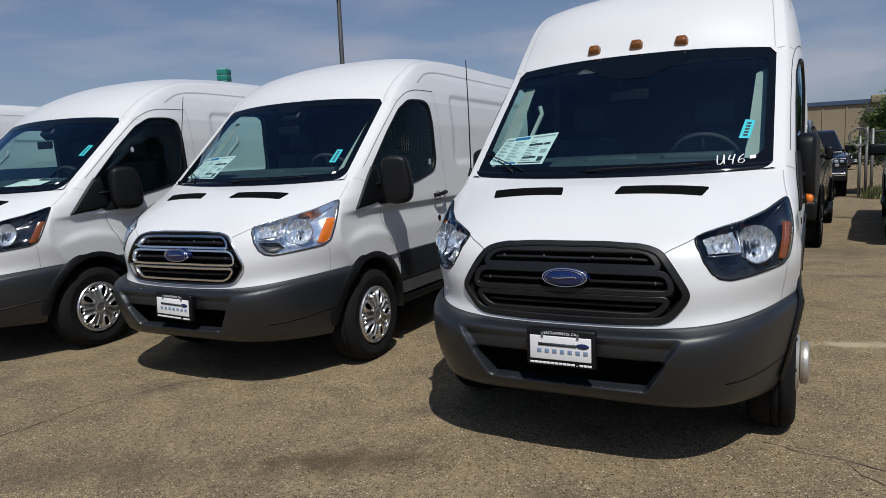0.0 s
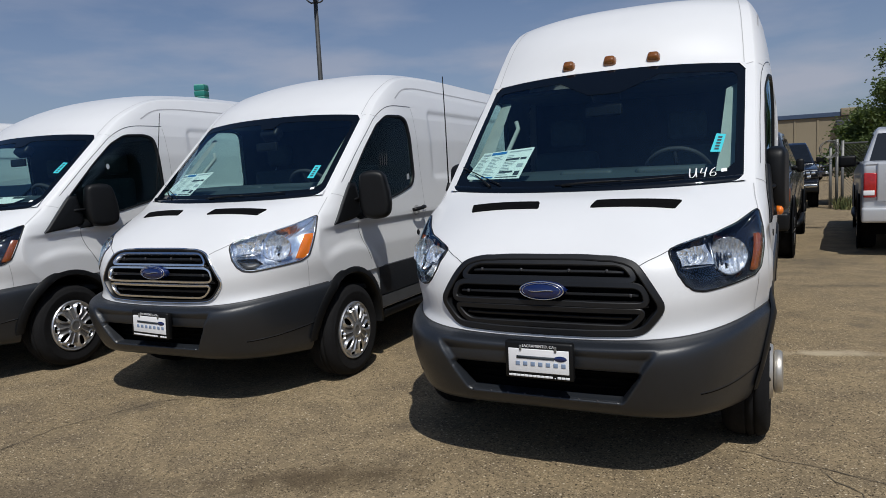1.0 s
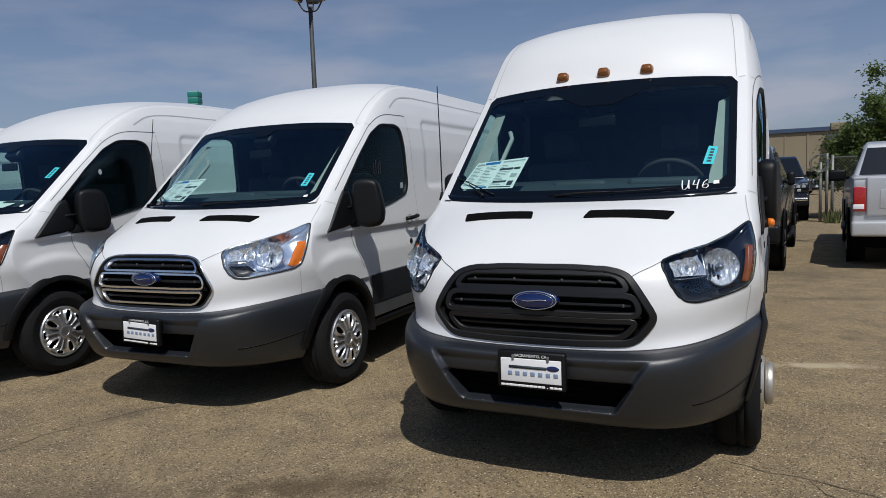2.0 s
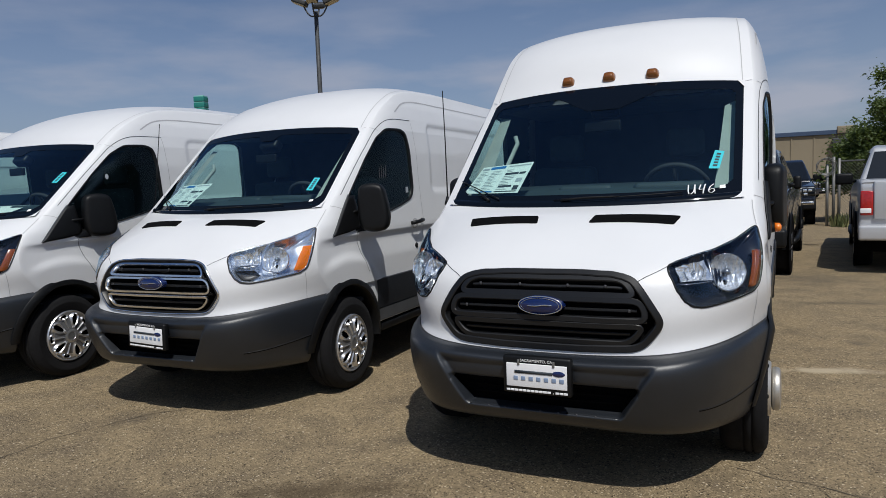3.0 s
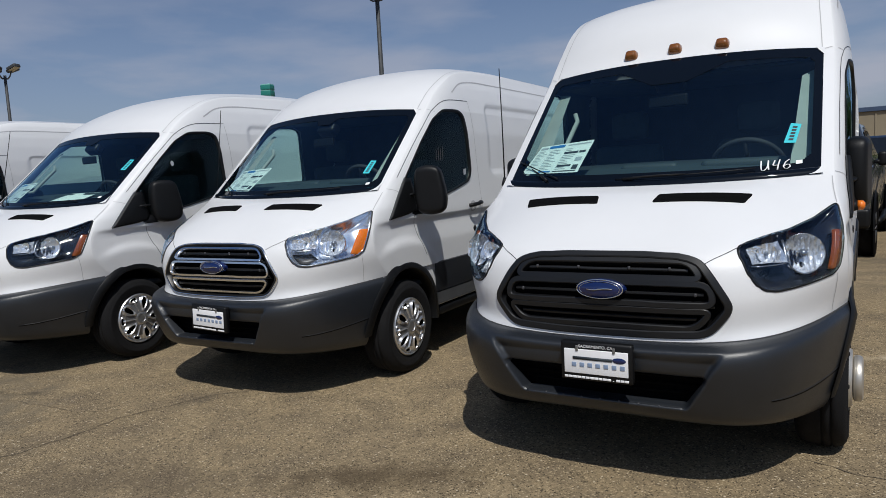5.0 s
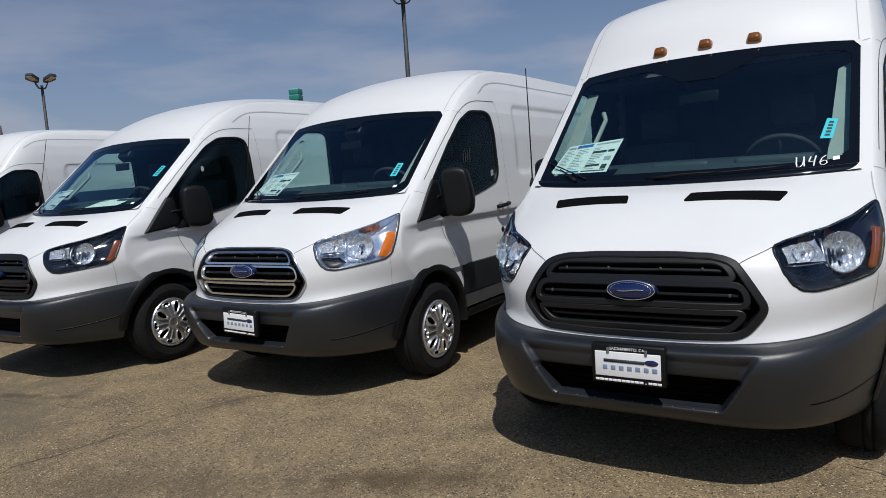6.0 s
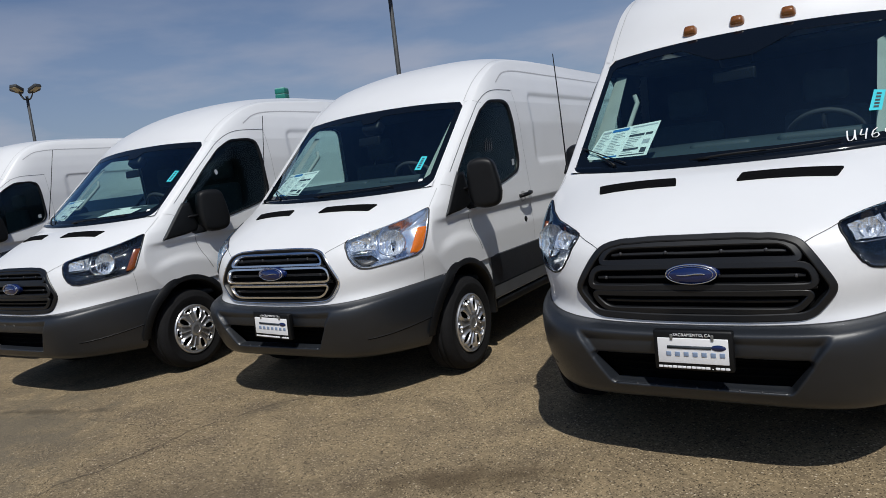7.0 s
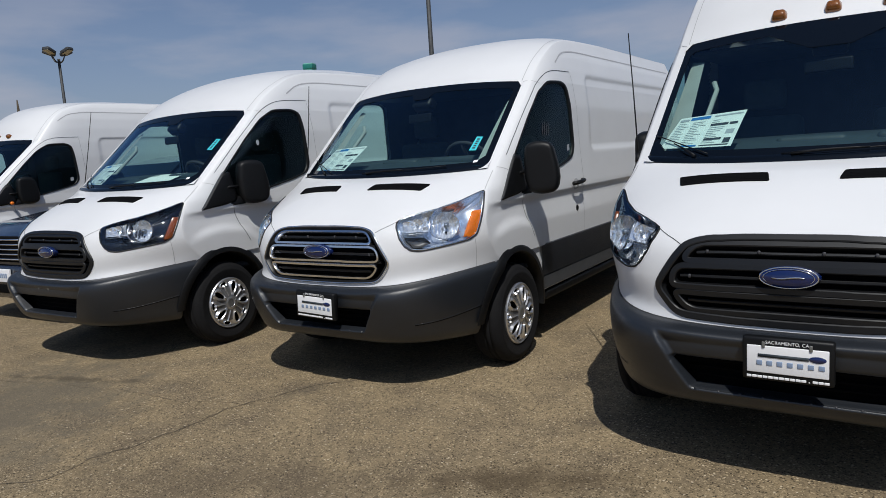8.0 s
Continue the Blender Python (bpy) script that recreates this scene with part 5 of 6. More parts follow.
        for k in range(13):
            b0 = 0.12 + k * 0.055
            bars.append((0.04, b0, 0.06 + rl.uniform(0.08, 0.17), b0 + 0.016, INKG))
            bars.append((0.27, b0, 0.30 + rl.uniform(0.08, 0.20), b0 + 0.016, INKG))
            if not (0.18 < b0 < 0.27 or 0.58 < b0 < 0.70):
                bars.append((0.57, b0, 0.60 + rl.uniform(0.06, 0.20), b0 + 0.018, INKG))
        for a0, b0, a1, b1, mt in bars:
            part("printed_bar", screen_quad(top, sub_quad(q, a0, b0, a1, b1), -0.0085, 2), mt, pp)
    if extra_paper:
        fl = bmesh.new()
        fl.faces.new([fl.verts.new(p) for p in ((-0.12, 0.96, 1.402), (0.38, 0.99, 1.411), (0.46, 1.20, 1.490), (0.02, 1.19, 1.486))])
        part("paper_sheet", fl, PAPER, r, "white paper sheet lying on the dashboard", smooth=False)
    q = ((0.75, 0.225), (0.81, 0.22), (0.835, 0.355), (0.78, 0.365)) if marks else ((0.745, 0.205), (0.80, 0.20), (0.81, 0.345), (0.76, 0.35))
    if extra_paper:
        q = tuple((u + 0.07, v + 0.24) for u, v in q)
    tg = part("stock_tag", screen_quad(top, q, 0.002, 2), TAG, r, "cyan stock tag on the windscreen")
    for k in range(5):
        part("printed_bar", screen_quad(top, sub_quad(q, 0.30, 0.12 + k * 0.16, 0.72, 0.21 + k * 0.16), 0.004, 1), INK, tg)
    q = ((0.818, 0.072), (0.85, 0.074), (0.848, 0.098), (0.818, 0.096))
    part("vin_label", screen_quad(top, q, 0.002, 1), CHALK, r)
    if marks:
        # handwritten mark
        strokes = (((0, 1), (0.02, 0.4), (0.1, 0.03), (0.32, 0.0), (0.5, 0.22), (0.56, 0.5), (0.58, 1)), ((0.58, 1), (0.6, 0.5), (0.66, 0.02)),
                   ((1.1, 0.95), (0.98, 0.5), (1.0, 0.42), (1.45, 0.47)), ((1.5, 1.0), (1.4, 0.5), (1.36, -0.02)),
                   ((2.25, 0.95), (1.95, 0.7), (1.82, 0.3), (1.9, 0.05), (2.15, 0.0), (2.35, 0.18), (2.3, 0.4), (2.1, 0.45), (1.86, 0.3)))
        wr = None
        for stt in strokes:
            pts = [screen_point(top, 0.645 + 0.062 * p.x, 0.045 + 0.064 * p.y, 0.004) for p in dense([Vector((*p, 0)) for p in stt], 0.15, False)]
            ob = part("written_mark", tube(pts, 0.0038, False, 6, flat=0.5), CHALK, wr or r, "white handwritten U46" if wr is None else "")
            wr = wr or ob
        for x in (-0.277, 0, 0.277):
            zz = 2.172
            lampb = bmesh.new()
            lines = []
            for k, (sx_, sy_) in enumerate(((1.25, 1.0), (1.2, 0.95), (0.92, 0.72), (0.74, 0.5), (0.0, 0.0))):
                hgt = (0.0, 0.014, 0.034, 0.040, 0.040)[k]
                lines.append([Vector((0.034 * sx_ * math.copysign(abs(math.cos(a)) ** 0.5, math.cos(a)), 0.034 * sy_ * math.copysign(abs(math.sin(a)) ** 0.5, math.sin(a)), hgt)) for a in np.linspace(0, 2 * math.pi, 21)])
            grid_faces(lampb, lines)
            bmesh.ops.remove_doubles(lampb, verts=lampb.verts, dist=1e-4)
            bmesh.ops.recalc_face_normals(lampb, faces=lampb.faces)
            p = skin.at((x, 1.69, zz))
            bmesh.ops.transform(lampb, matrix=Matrix.Translation(p) @ Vector((0, -0.75, 0.66)).to_track_quat("Z", "Y").to_matrix().to_4x4(), verts=lampb.verts)
            part("marker_lamp", lampb, MARKER, r, "amber roof marker lamp")
    # aerial on the passenger side
    base = skin.at((-0.925, 1.04, 1.39), 0.0)
    an = part("aerial", tube([base, base + Vector((0.0, 0.02, 0.05))], [0.014, 0.009], False, 8), BLACK, r, "thin black whip aerial")
    part("aerial_rod", tube([base + Vector((0, 0.02, 0.05)), base + Vector((-0.06, 0.14, 0.40)), base + Vector((-0.125, 0.26, 0.77))], [0.0045, 0.004, 0.003], False, 6), BLACK, an)
    if plate_x is not None:
        plate(bump, plate_x, bskin, *((0.022, 2.5) if chrome else (0.0, 0.0)))
    else:
        for x in (-0.07, 0.07):
            h = lathe([(0.011, 0.0), (0.006, 0.003), (0.0, 0.003)], 12, "z")
            bmesh.ops.transform(h, matrix=Matrix.Translation(bskin.at((x, 0.03, 0.63), 0.001)) @ Matrix.Rotation(radians(90), 4, "X"), verts=h.verts)
            part("screw_hole", h, GALV, bump)
    full.free()
    return r


def row_pose(x, y, yaw):
    return pose(x, y, 0, 0, 0, yaw)


van(row_pose(0, 0, 0), TOP_HIGH, False, "white high-roof cargo van with black grille and amber roof markers", 0.012, True, True)
van(row_pose(-2.848, 0.197, 1.85), TOP_MID, True, "white medium-roof cargo van with chrome grille and silver wheel covers", 0.055, lamp="chrome")
van(row_pose(-5.417, -0.305, 2.65), TOP_MID, False, "white medium-roof cargo van with black grille and no plate", None, extra_paper=True)
van(row_pose(-10.95, 0.32, 4.0), TOP_HIGH, False, "white high-roof cargo van beyond a dark parked car", None, True, True)


# ---- ground ----
g = bmesh.new()
lines = []
xs = [-3000, -400, -120, *np.linspace(-40, 25, 66), 100, 400, 3000]
ys = [-3000, -400, -60, *np.linspace(-14, 40, 55), 100, 400, 3000]
for y in ys:
    lines.append([Vector((x, y, 0.0)) for x in xs])
grid_faces(g, lines)
bmesh.ops.recalc_face_normals(g, faces=g.faces)
if next(iter(g.faces)).normal.z < 0:
    bmesh.ops.reverse_faces(g, faces=g.faces)
ground = tagged(mesh_ob("ground", g, ASPHALT), "worn brown-grey asphalt of a car lot with cracks and stains", "ground", kind="structure")


def ground_crack(pts, width, seed):
    rng = random.Random(seed)
    p = dense([Vector((*q, 0)) for q in pts], 0.06, False)
    bm = bmesh.new()
    prev = None
    off = 0.0
    for i, q in enumerate(p):
        a, b = p[max(0, i - 1)], p[min(len(p) - 1, i + 1)]
        d = (b - a).normalized()
        n = Vector((-d.y, d.x, 0))
        off = off * 0.8 + rng.uniform(-0.02, 0.02)
        w = width * rng.uniform(0.35, 1.2) * (0.3 if i in (0, len(p) - 1) else 1)
        c = q + n * off
        cur = (bm.verts.new(c + n * w + Vector((0, 0, 0.004))), bm.verts.new(c - n * w + Vector((0, 0, 0.004))))
        if prev:
            bm.faces.new((prev[0], prev[1], cur[1], cur[0]))
        prev = cur
    bmesh.ops.recalc_face_normals(bm, faces=bm.faces)
    part("crack", bm, CRACK, ground, smooth=False)


ground_crack(((-3.6, -2.2), (-3.36, -1.55), (-3.21, -1.39), (-3.25, -1.15), (-3.16, -0.97), (-3.10, -0.64), (-3.15, -0.32), (-3.04, 0.01), (-2.94, 0.25), (-2.68, 0.51), (-2.5, 1.0)), 0.0042, 1)
ground_crack(((-6.8, -1.2), (-5.9, -0.85), (-5.0, -0.62), (-4.2, -0.43), (-3.6, -0.3), (-3.02, -0.15)), 0.0022, 2)
ground_crack(((0.80, 0.75), (1.2, 0.62), (1.5, 0.50), (1.9, 0.45), (2.4, 0.2)), 0.004, 3)
ground_crack(((1.2, 0.62), (1.35, 0.4), (1.38, 0.1)), 0.004, 4)
ground_crack(((1.6, 11.6), (2.1, 11.55), (2.6, 11.7)), 0.03, 6)


def soft_stain_mat(name, color, strength, rough):
    """A stain that fades out unevenly towards its rim."""
    m = bpy.data.materials.new(name)
    m.use_nodes = True
    n, l = m.node_tree.nodes, m.node_tree.links
    b = n["Principled BSDF"]
    b.inputs["Base Color"].default_value, b.inputs["Roughness"].default_value = (*color, 1), rough
    c = n.new("ShaderNodeTexCoord")
    mp_ = n.new("ShaderNodeMapping")
    mp_.inputs["Location"].default_value = (-0.5, -0.5, 0)
    ln = n.new("ShaderNodeVectorMath")
    ln.operation = "LENGTH"
    fade = n.new("ShaderNodeMapRange")
    fade.inputs[1].default_value, fade.inputs[2].default_value, fade.inputs[3].default_value, fade.inputs[4].default_value = 0.10, 0.48, 1.0, 0.0
    t = n.new("ShaderNodeTexNoise")
    t.inputs["Scale"].default_value, t.inputs["Detail"].default_value = 5.0, 8
    r = n.new("ShaderNodeMapRange")
    r.inputs[1].default_value, r.inputs[2].default_value, r.inputs[4].default_value = 0.36, 0.66, strength
    k = n.new("ShaderNodeMath")
    k.operation = "MULTIPLY"
    l.new(c.outputs["Generated"], mp_.inputs["Vector"])
    l.new(mp_.outputs["Vector"], ln.inputs[0])
    l.new(ln.outputs["Value"], fade.inputs[0])
    l.new(c.outputs["Object"], t.inputs["Vector"])
    l.new(t.outputs["Fac"], r.inputs[0])
    l.new(fade.outputs[0], k.inputs[0])
    l.new(r.outputs[0], k.inputs[1])
    l.new(k.outputs[0], b.inputs["Alpha"])
    return m


SOFT_OIL = soft_stain_mat("old_oil_stain", (0.05, 0.04, 0.03), 0.75, 0.7)
SOFT_DUST = soft_stain_mat("pale_dust_streak", (0.52, 0.45, 0.35), 1.0, 0.95)


def soft_stain(x, y, rx, ry, turn, material, h=0.004):
    bm = bmesh.new()
    c, s = math.cos(radians(turn)), math.sin(radians(turn))
    ring = [bm.verts.new((x + rx * math.cos(a) * c - ry * math.sin(a) * s, y + rx * math.cos(a) * s + ry * math.sin(a) * c, h)) for a in np.linspace(0, 2 * math.pi, 33)[:-1]]
    bm.faces.new(ring)
    bmesh.ops.recalc_face_normals(bm, faces=bm.faces)
    if next(iter(bm.faces)).normal.z < 0:
        bmesh.ops.reverse_faces(bm, faces=bm.faces)
    part("stain", bm, material, ground, smooth=False)


for x, y, rx, ry, turn in ((-3.4, -0.75, 0.6, 0.10, 40), (0.53, 0.20, 0.13, 0.10, 10),
                           (1.33, 1.85, 0.35, 0.12, 20), (-0.3, -0.55, 0.4, 0.07, -15), (-5.4, -1.0, 0.9, 0.2, 10), (1.6, 0.9, 0.5, 0.2, -30), (2.2, 4.2, 0.9, 0.35, 5)):
    soft_stain(x, y, rx, ry, turn, SOFT_OIL)
for x, y, rx, ry, turn in ((1.75, 3.3, 0.5, 0.10, -5), (-1.9, 0.25, 0.4, 0.10, 20), (-0.9, 0.1, 0.5, 0.08, 35), (-4.6, -0.30, 0.5, 0.08, 8), (2.4, 9.5, 1.2, 0.4, 0)):
    soft_stain(x, y, rx, ry, turn, SOFT_DUST)


# ---- light poles, sign tower ----
def light_pole(x, y, height, thick, heads):
    r = root("light_pole", pose(x, y, 0), "dark steel car-lot light pole with floodlights", "light pole", "car-lot light poles")
    part("pole", tube([(0, 0, 0), (0, 0, height * 0.5), (0, 0, height)], [thick * 0.62, thick * 0.55, thick * 0.45], False, 12), POLE, r)
    part("base_plate", box((-thick, -thick, 0), (thick, thick, 0.04), 0.01), POLE, r)
    for k in range(heads):
        a = radians(20 + 360 * k / heads)
        d = Vector((math.cos(a), math.sin(a), 0))
        arm = [d * (0.55 * t) + Vector((0, 0, height - 0.15 + (0.05 if t < 0.1 else -0.12 * math.sin(t * 3) + 0.5 * t * t))) for t in np.linspace(0, 1, 7)]
        part("arm", tube(arm, thick * 0.18, False, 8), POLE, r)
        m = Matrix.Translation(d * 0.65 + Vector((0, 0, height + 0.42))) @ Matrix.Rotation(a, 4, "Z") @ Matrix.Rotation(radians(-22), 4, "Y")
        h = part("floodlight", box((-0.30, -0.24, -0.10), (0.34, 0.24, 0.10), 0.05, 2, m), POLE, r)
        part("lamp_glass", box((-0.26, -0.21, -0.125), (0.30, 0.21, -0.098), 0.01, 1, m), LAMPG, h)


light_pole(-16.5, 21.35, 9.05, 0.19, 4)
light_pole(-43.6, 19.95, 8.85, 0.18, 4)

tower = root("sign_tower", pose(-69.6, 67.8, 0, 0, 0, 20), "tall green tiered sign tower far behind the vans", "sign tower")
for k in range(3):
    part("tier", box((-0.72, -0.72, 12.75 + k * 0.78), (0.72, 0.72, 13.40 + k * 0.78), 0.05), TEAL, tower)
    part("tier_band", box((-0.66, -0.66, 13.39 + k * 0.78), (0.66, 0.66, 13.54 + k * 0.78), 0.02), TEALL, tower)
part("tower_post", box((-0.5, -0.5, 0), (0.5, 0.5, 12.8), 0.03), TEAL, tower)

upole = root("utility_pole", pose(-60.3, 24.8, 0), "thin wooden utility pole in the distance", "utility pole")
part("pole", tube([(0, 0, 0), (0, 0, 7.0), (0, 0, 8.1)], [0.17, 0.13, 0.05], False, 8), BARK, upole)
part("crossarm", box((-0.1, -0.06, 6.9), (0.55, 0.06, 7.0), 0.01), BARK, upole)


# ---- far building ----
bld = root("warehouse", pose(0, 55, 0), "long tan metal warehouse with a blue roof edge", "building")
part("wall", box((-9, 0, 0), (60, 18, 4.28), 0.02), TANWALL, bld, "tan ribbed metal siding", smooth=False)
part("roof_edge", box((-9.15, -0.15, 4.28), (60.15, 18.1, 4.60), 0.03), BLUETRIM, bld, "blue metal roof edge", smooth=False)
for k in range(46):
    part("wall_rib", box((-8.9 + k * 1.5, -0.05, 0), (-8.78 + k * 1.5, 0.0, 4.27), 0.01, 1), TANWALL, bld, smooth=False)
part("wall_lamp", box((4.3, -0.5, 3.0), (5.3, -0.02, 4.0), 0.08), POLE, bld)
part("roof_unit", box((4.6, -0.25, 4.3), (5.9, 0.3, 4.85), 0.08), TANWALL, bld)


# ---- pickups and sedan ----
def extrude_profile(pts, half_x, taper=None, bevel=0.04, seg=3):
    """A side outline in y, z, made solid across; taper(z) gives the half width."""
    bm = bmesh.new()
    a = [bm.verts.new((-(taper(z) if taper else half_x), y, z)) for y, z in pts]
    b = [bm.verts.new(((taper(z) if taper else half_x), y, z)) for y, z in pts]
    bm.faces.new(a)
    bm.faces.new(b[::-1])
    for i in range(len(pts)):
        j = (i + 1) % len(pts)
        bm.faces.new((a[i], b[i], b[j], a[j]))
    bmesh.ops.recalc_face_normals(bm, faces=bm.faces)
    if bevel:
        sharp_ = [e for e in bm.edges if len(e.link_faces) == 2 and e.calc_face_angle(0) > 0.35]
        bmesh.ops.bevel(bm, geom=sharp_, offset=bevel, segments=seg, affect="EDGES", profile=0.6)
    return bm


def flat_panel(pts, material, name, parent, label="", thick=0.01):
    """A thin panel by its corners, with a little depth."""
    bm = bmesh.new()
    vs = [bm.verts.new(p) for p in pts]
    f = bm.faces.new(vs)
    f.normal_update()
    n = f.normal.copy()
    ext = bmesh.ops.extrude_face_region(bm, geom=[f])
    for v in ext["geom"]:
        if isinstance(v, bmesh.types.BMVert):
            v.co -= n * thick
    bmesh.ops.recalc_face_normals(bm, faces=bm.faces)
    return part(name, bm, material, parent, label, smooth=False)


def road_wheel(parent, x, y, side, R, rim_mat):
    w = new("wheel")
    w.parent = parent
    w.matrix_local = pose(x, y, R, 0, 0, 0 if side > 0 else 180)
    part("tyre", lathe([(R * 0.60, -0.22), (R * 0.9, -0.25), (R, -0.21), (R, -0.04), (R * 0.92, -0.005), (R * 0.75, 0.0), (R * 0.62, -0.015)], 36), TYRE, w)
    part("rim", lathe([(R * 0.63, -0.01), (R * 0.62, -0.04), (R * 0.55, -0.06), (R * 0.3, -0.03), (R * 0.15, -0.01), (0, -0.01)], 30), rim_mat, w)
    for k in range(6):
        a = 2 * math.pi * k / 6
        part("rim_spoke", tube([(-0.012, R * 0.15 * math.cos(a), R * 0.15 * math.sin(a)), (-0.018, R * 0.6 * math.cos(a), R * 0.6 * math.sin(a))], 0.028, False, 6), rim_mat, w)


def pickup(m, paint, label, chrome_grille=False, mirror_x=1.28, lamp_mat=None):
    r = root("pickup_truck", m, label, "pickup truck", "pickup trucks parked on the lot")
    low = [(0.10, 0.48), (0.0, 0.62), (0.02, 0.95), (0.14, 1.14), (0.5, 1.20), (1.45, 1.28), (1.7, 1.30), (3.95, 1.32), (4.0, 1.38), (5.80, 1.38), (5.84, 1.30), (5.82, 0.62), (5.70, 0.52)]
    body = part("body", extrude_profile(low, 1.0, lambda z: float(np.interp(z, [0.45, 0.7, 1.0, 1.38], [0.95, 1.0, 1.005, 0.955])), 0.05), paint, r)
    cab = [(1.35, 1.26), (2.12, 1.86), (2.35, 1.945), (3.35, 1.95), (3.62, 1.90), (3.92, 1.30)]
    part("cab", extrude_profile(cab, 0.9, lambda z: float(np.interp(z, [1.26, 1.95], [0.945, 0.70])), 0.05), paint, r)
    wx = lambda z: float(np.interp(z, [1.26, 1.95], [0.955, 0.712]))
    for s in (-1, 1):
        for pts in (((1.78, 1.36), (2.28, 1.80), (2.62, 1.84), (2.62, 1.36)), ((2.70, 1.36), (2.70, 1.84), (3.38, 1.83), (3.60, 1.42), (3.60, 1.36))):
            p3 = [(s * wx(z), y, z) for y, z in pts]
            flat_panel(p3 if s < 0 else p3[::-1], DARKGLASS, "door_window", r)
        part("door_mirror", box((min(s * 0.98, s * mirror_x), 1.85, 1.26), (max(s * 0.98, s * mirror_x), 1.98, 1.48), 0.05, 3), BLACK, r)
        part("mirror_arm", tube([(s * 0.93, 1.86, 1.32), (s * 1.05, 1.9, 1.34)], 0.03, False, 8), BLACK, r)
        part("side_step", tube([(s * 1.0, 1.65, 0.42), (s * 1.02, 2.6, 0.40), (s * 1.0, 3.9, 0.42)], 0.045, False, 8), CHROME if chrome_grille else BLACK, r)
        for y in (0.98, 4.68):
            road_wheel(r, s * 1.0, y, s, 0.40, HUBCAP)
            bm = bmesh.new()
            grid_faces(bm, [[Vector((s * x, y + R_ * math.cos(a), 0.40 + R_ * math.sin(a))) for x, R_ in ((0.9, 0.47), (1.012, 0.47), (1.02, 0.50), (1.0, 0.54))] for a in np.linspace(0, math.pi, 22)])
            bmesh.ops.recalc_face_normals(bm, faces=bm.faces)
            part("arch_moulding", bm, BLACK, r)
            # flat black disc on the solid body side paints the shade of a well
            disc = lathe([(0.47, 0.0), (0.46, 0.012), (0, 0.012)], 30)
            bmesh.ops.transform(disc, matrix=Matrix.Translation((s * 0.995, y, 0.40)) @ Matrix.Rotation(0 if s > 0 else math.pi, 4, "Z"), verts=disc.verts)
            part("wheel_well", disc, VOID, r)
        # rear lamps
        lamp = part("tail_light", box((min(s * 0.79, s * 0.955), 5.74, 0.86), (max(s * 0.79, s * 0.955), 5.865, 1.22), 0.02), REDL, r, "red tail light")
        part("reverse_lens", box((min(s * 0.815, s * 0.955), 5.86, 0.895), (max(s * 0.815, s * 0.955), 5.871, 0.965), 0.005), PLATEW, lamp)
        hl = part("headlight", box((min(s * 0.62, s * 0.985), -0.02, 0.86), (max(s * 0.62, s * 0.985), 0.20, 1.09), 0.03), lamp_mat or REFLECT, r)
        if chrome_grille:
            for xa, za in ((0.66, 0.99), (0.80, 0.99), (0.68, 0.88)):
                part("lamp_reflector", box((min(s * xa, s * (xa + 0.10)), -0.035, za), (max(s * xa, s * (xa + 0.10)), 0.0, za + 0.075), 0.012), REFLECT, hl)
        part("turn_signal", box((min(s * 0.93, s * 0.995), 0.02, 0.88), (max(s * 0.93, s * 0.995), 0.22, 1.07), 0.02), REFLECT if chrome_grille else AMBER_D, hl)
    # screens
    flat_panel([(-0.86, 1.40, 1.315), (0.86, 1.40, 1.315), (0.70, 2.10, 1.865), (-0.70, 2.10, 1.865)], DARKGLASS, "windscreen", r, thick=-0.012)
    flat_panel([(0.82, 3.90, 1.37), (-0.82, 3.90, 1.37), (-0.70, 3.66, 1.83), (0.70, 3.66, 1.83)], DARKGLASS, "rear_window", r, thick=-0.012)
    # tail
    tg = part("tailgate", box((-0.79, 5.80, 0.80), (0.79, 5.868, 1.36), 0.025), paint, r)
    part("tailgate_recess", box((-0.62, 5.862, 0.90), (0.62, 5.876, 1.18), 0.02), paint, tg)
    part("tailgate_handle", box((-0.12, 5.865, 1.20), (0.12, 5.895, 1.27), 0.015), BLACK, tg)
    for k in range(4):
        part("badge_bar", box((-0.60 + k * 0.06, 5.874, 1.045), (-0.555 + k * 0.06, 5.882, 1.085), 0.005), BLACK, tg)
    part("rear_bumper", box((-0.98, 5.78, 0.50), (0.98, 5.99, 0.72), 0.04, 3), SILVERP if not chrome_grille else CHROME, r, "bright rear bumper")
    part("bumper_step", box((-0.5, 5.80, 0.70), (0.5, 5.98, 0.735), 0.01), BLACK, r)
    part("hitch", box((-0.06, 5.9, 0.42), (0.06, 6.02, 0.52), 0.01), BLACK, r)
    part("number_plate", box((-0.16, 5.985, 0.57), (0.16, 5.996, 0.70), 0.005), PLATEW, r)
    # nose
    gr = part("grille", box((-0.62, -0.04, 0.80), (0.62, 0.06, 1.12), 0.03), BLACK, r)
    for k in range(3):
        part("grille_slat", box((-0.57, -0.055, 0.835 + k * 0.095), (0.57, -0.03, 0.895 + k * 0.095), 0.012), CHROME if chrome_grille and k == 1 else VOID, gr)
    fb = part("front_bumper", box((-0.99, -0.10, 0.48), (0.99, 0.12, 0.74), 0.05, 3), BLACK, r)
    if chrome_grille:
        part("bumper_strip", box((-0.95, -0.115, 0.62), (0.95, -0.09, 0.70), 0.01), CHROME, fb, "chrome bumper strip")
    # black block on the bumper face, painted shade in place of a hollow
    part("bumper_opening", box((-0.45, -0.108, 0.51), (0.45, -0.08, 0.60), 0.01), VOID, fb)
    part("number_plate", box((-0.16, -0.115, 0.60), (0.16, -0.10, 0.72), 0.005), PLATEW, fb)
    part("underbody", box((-0.85, 0.3, 0.30), (0.85, 5.6, 0.55), 0.03), VOID, r)
    return r


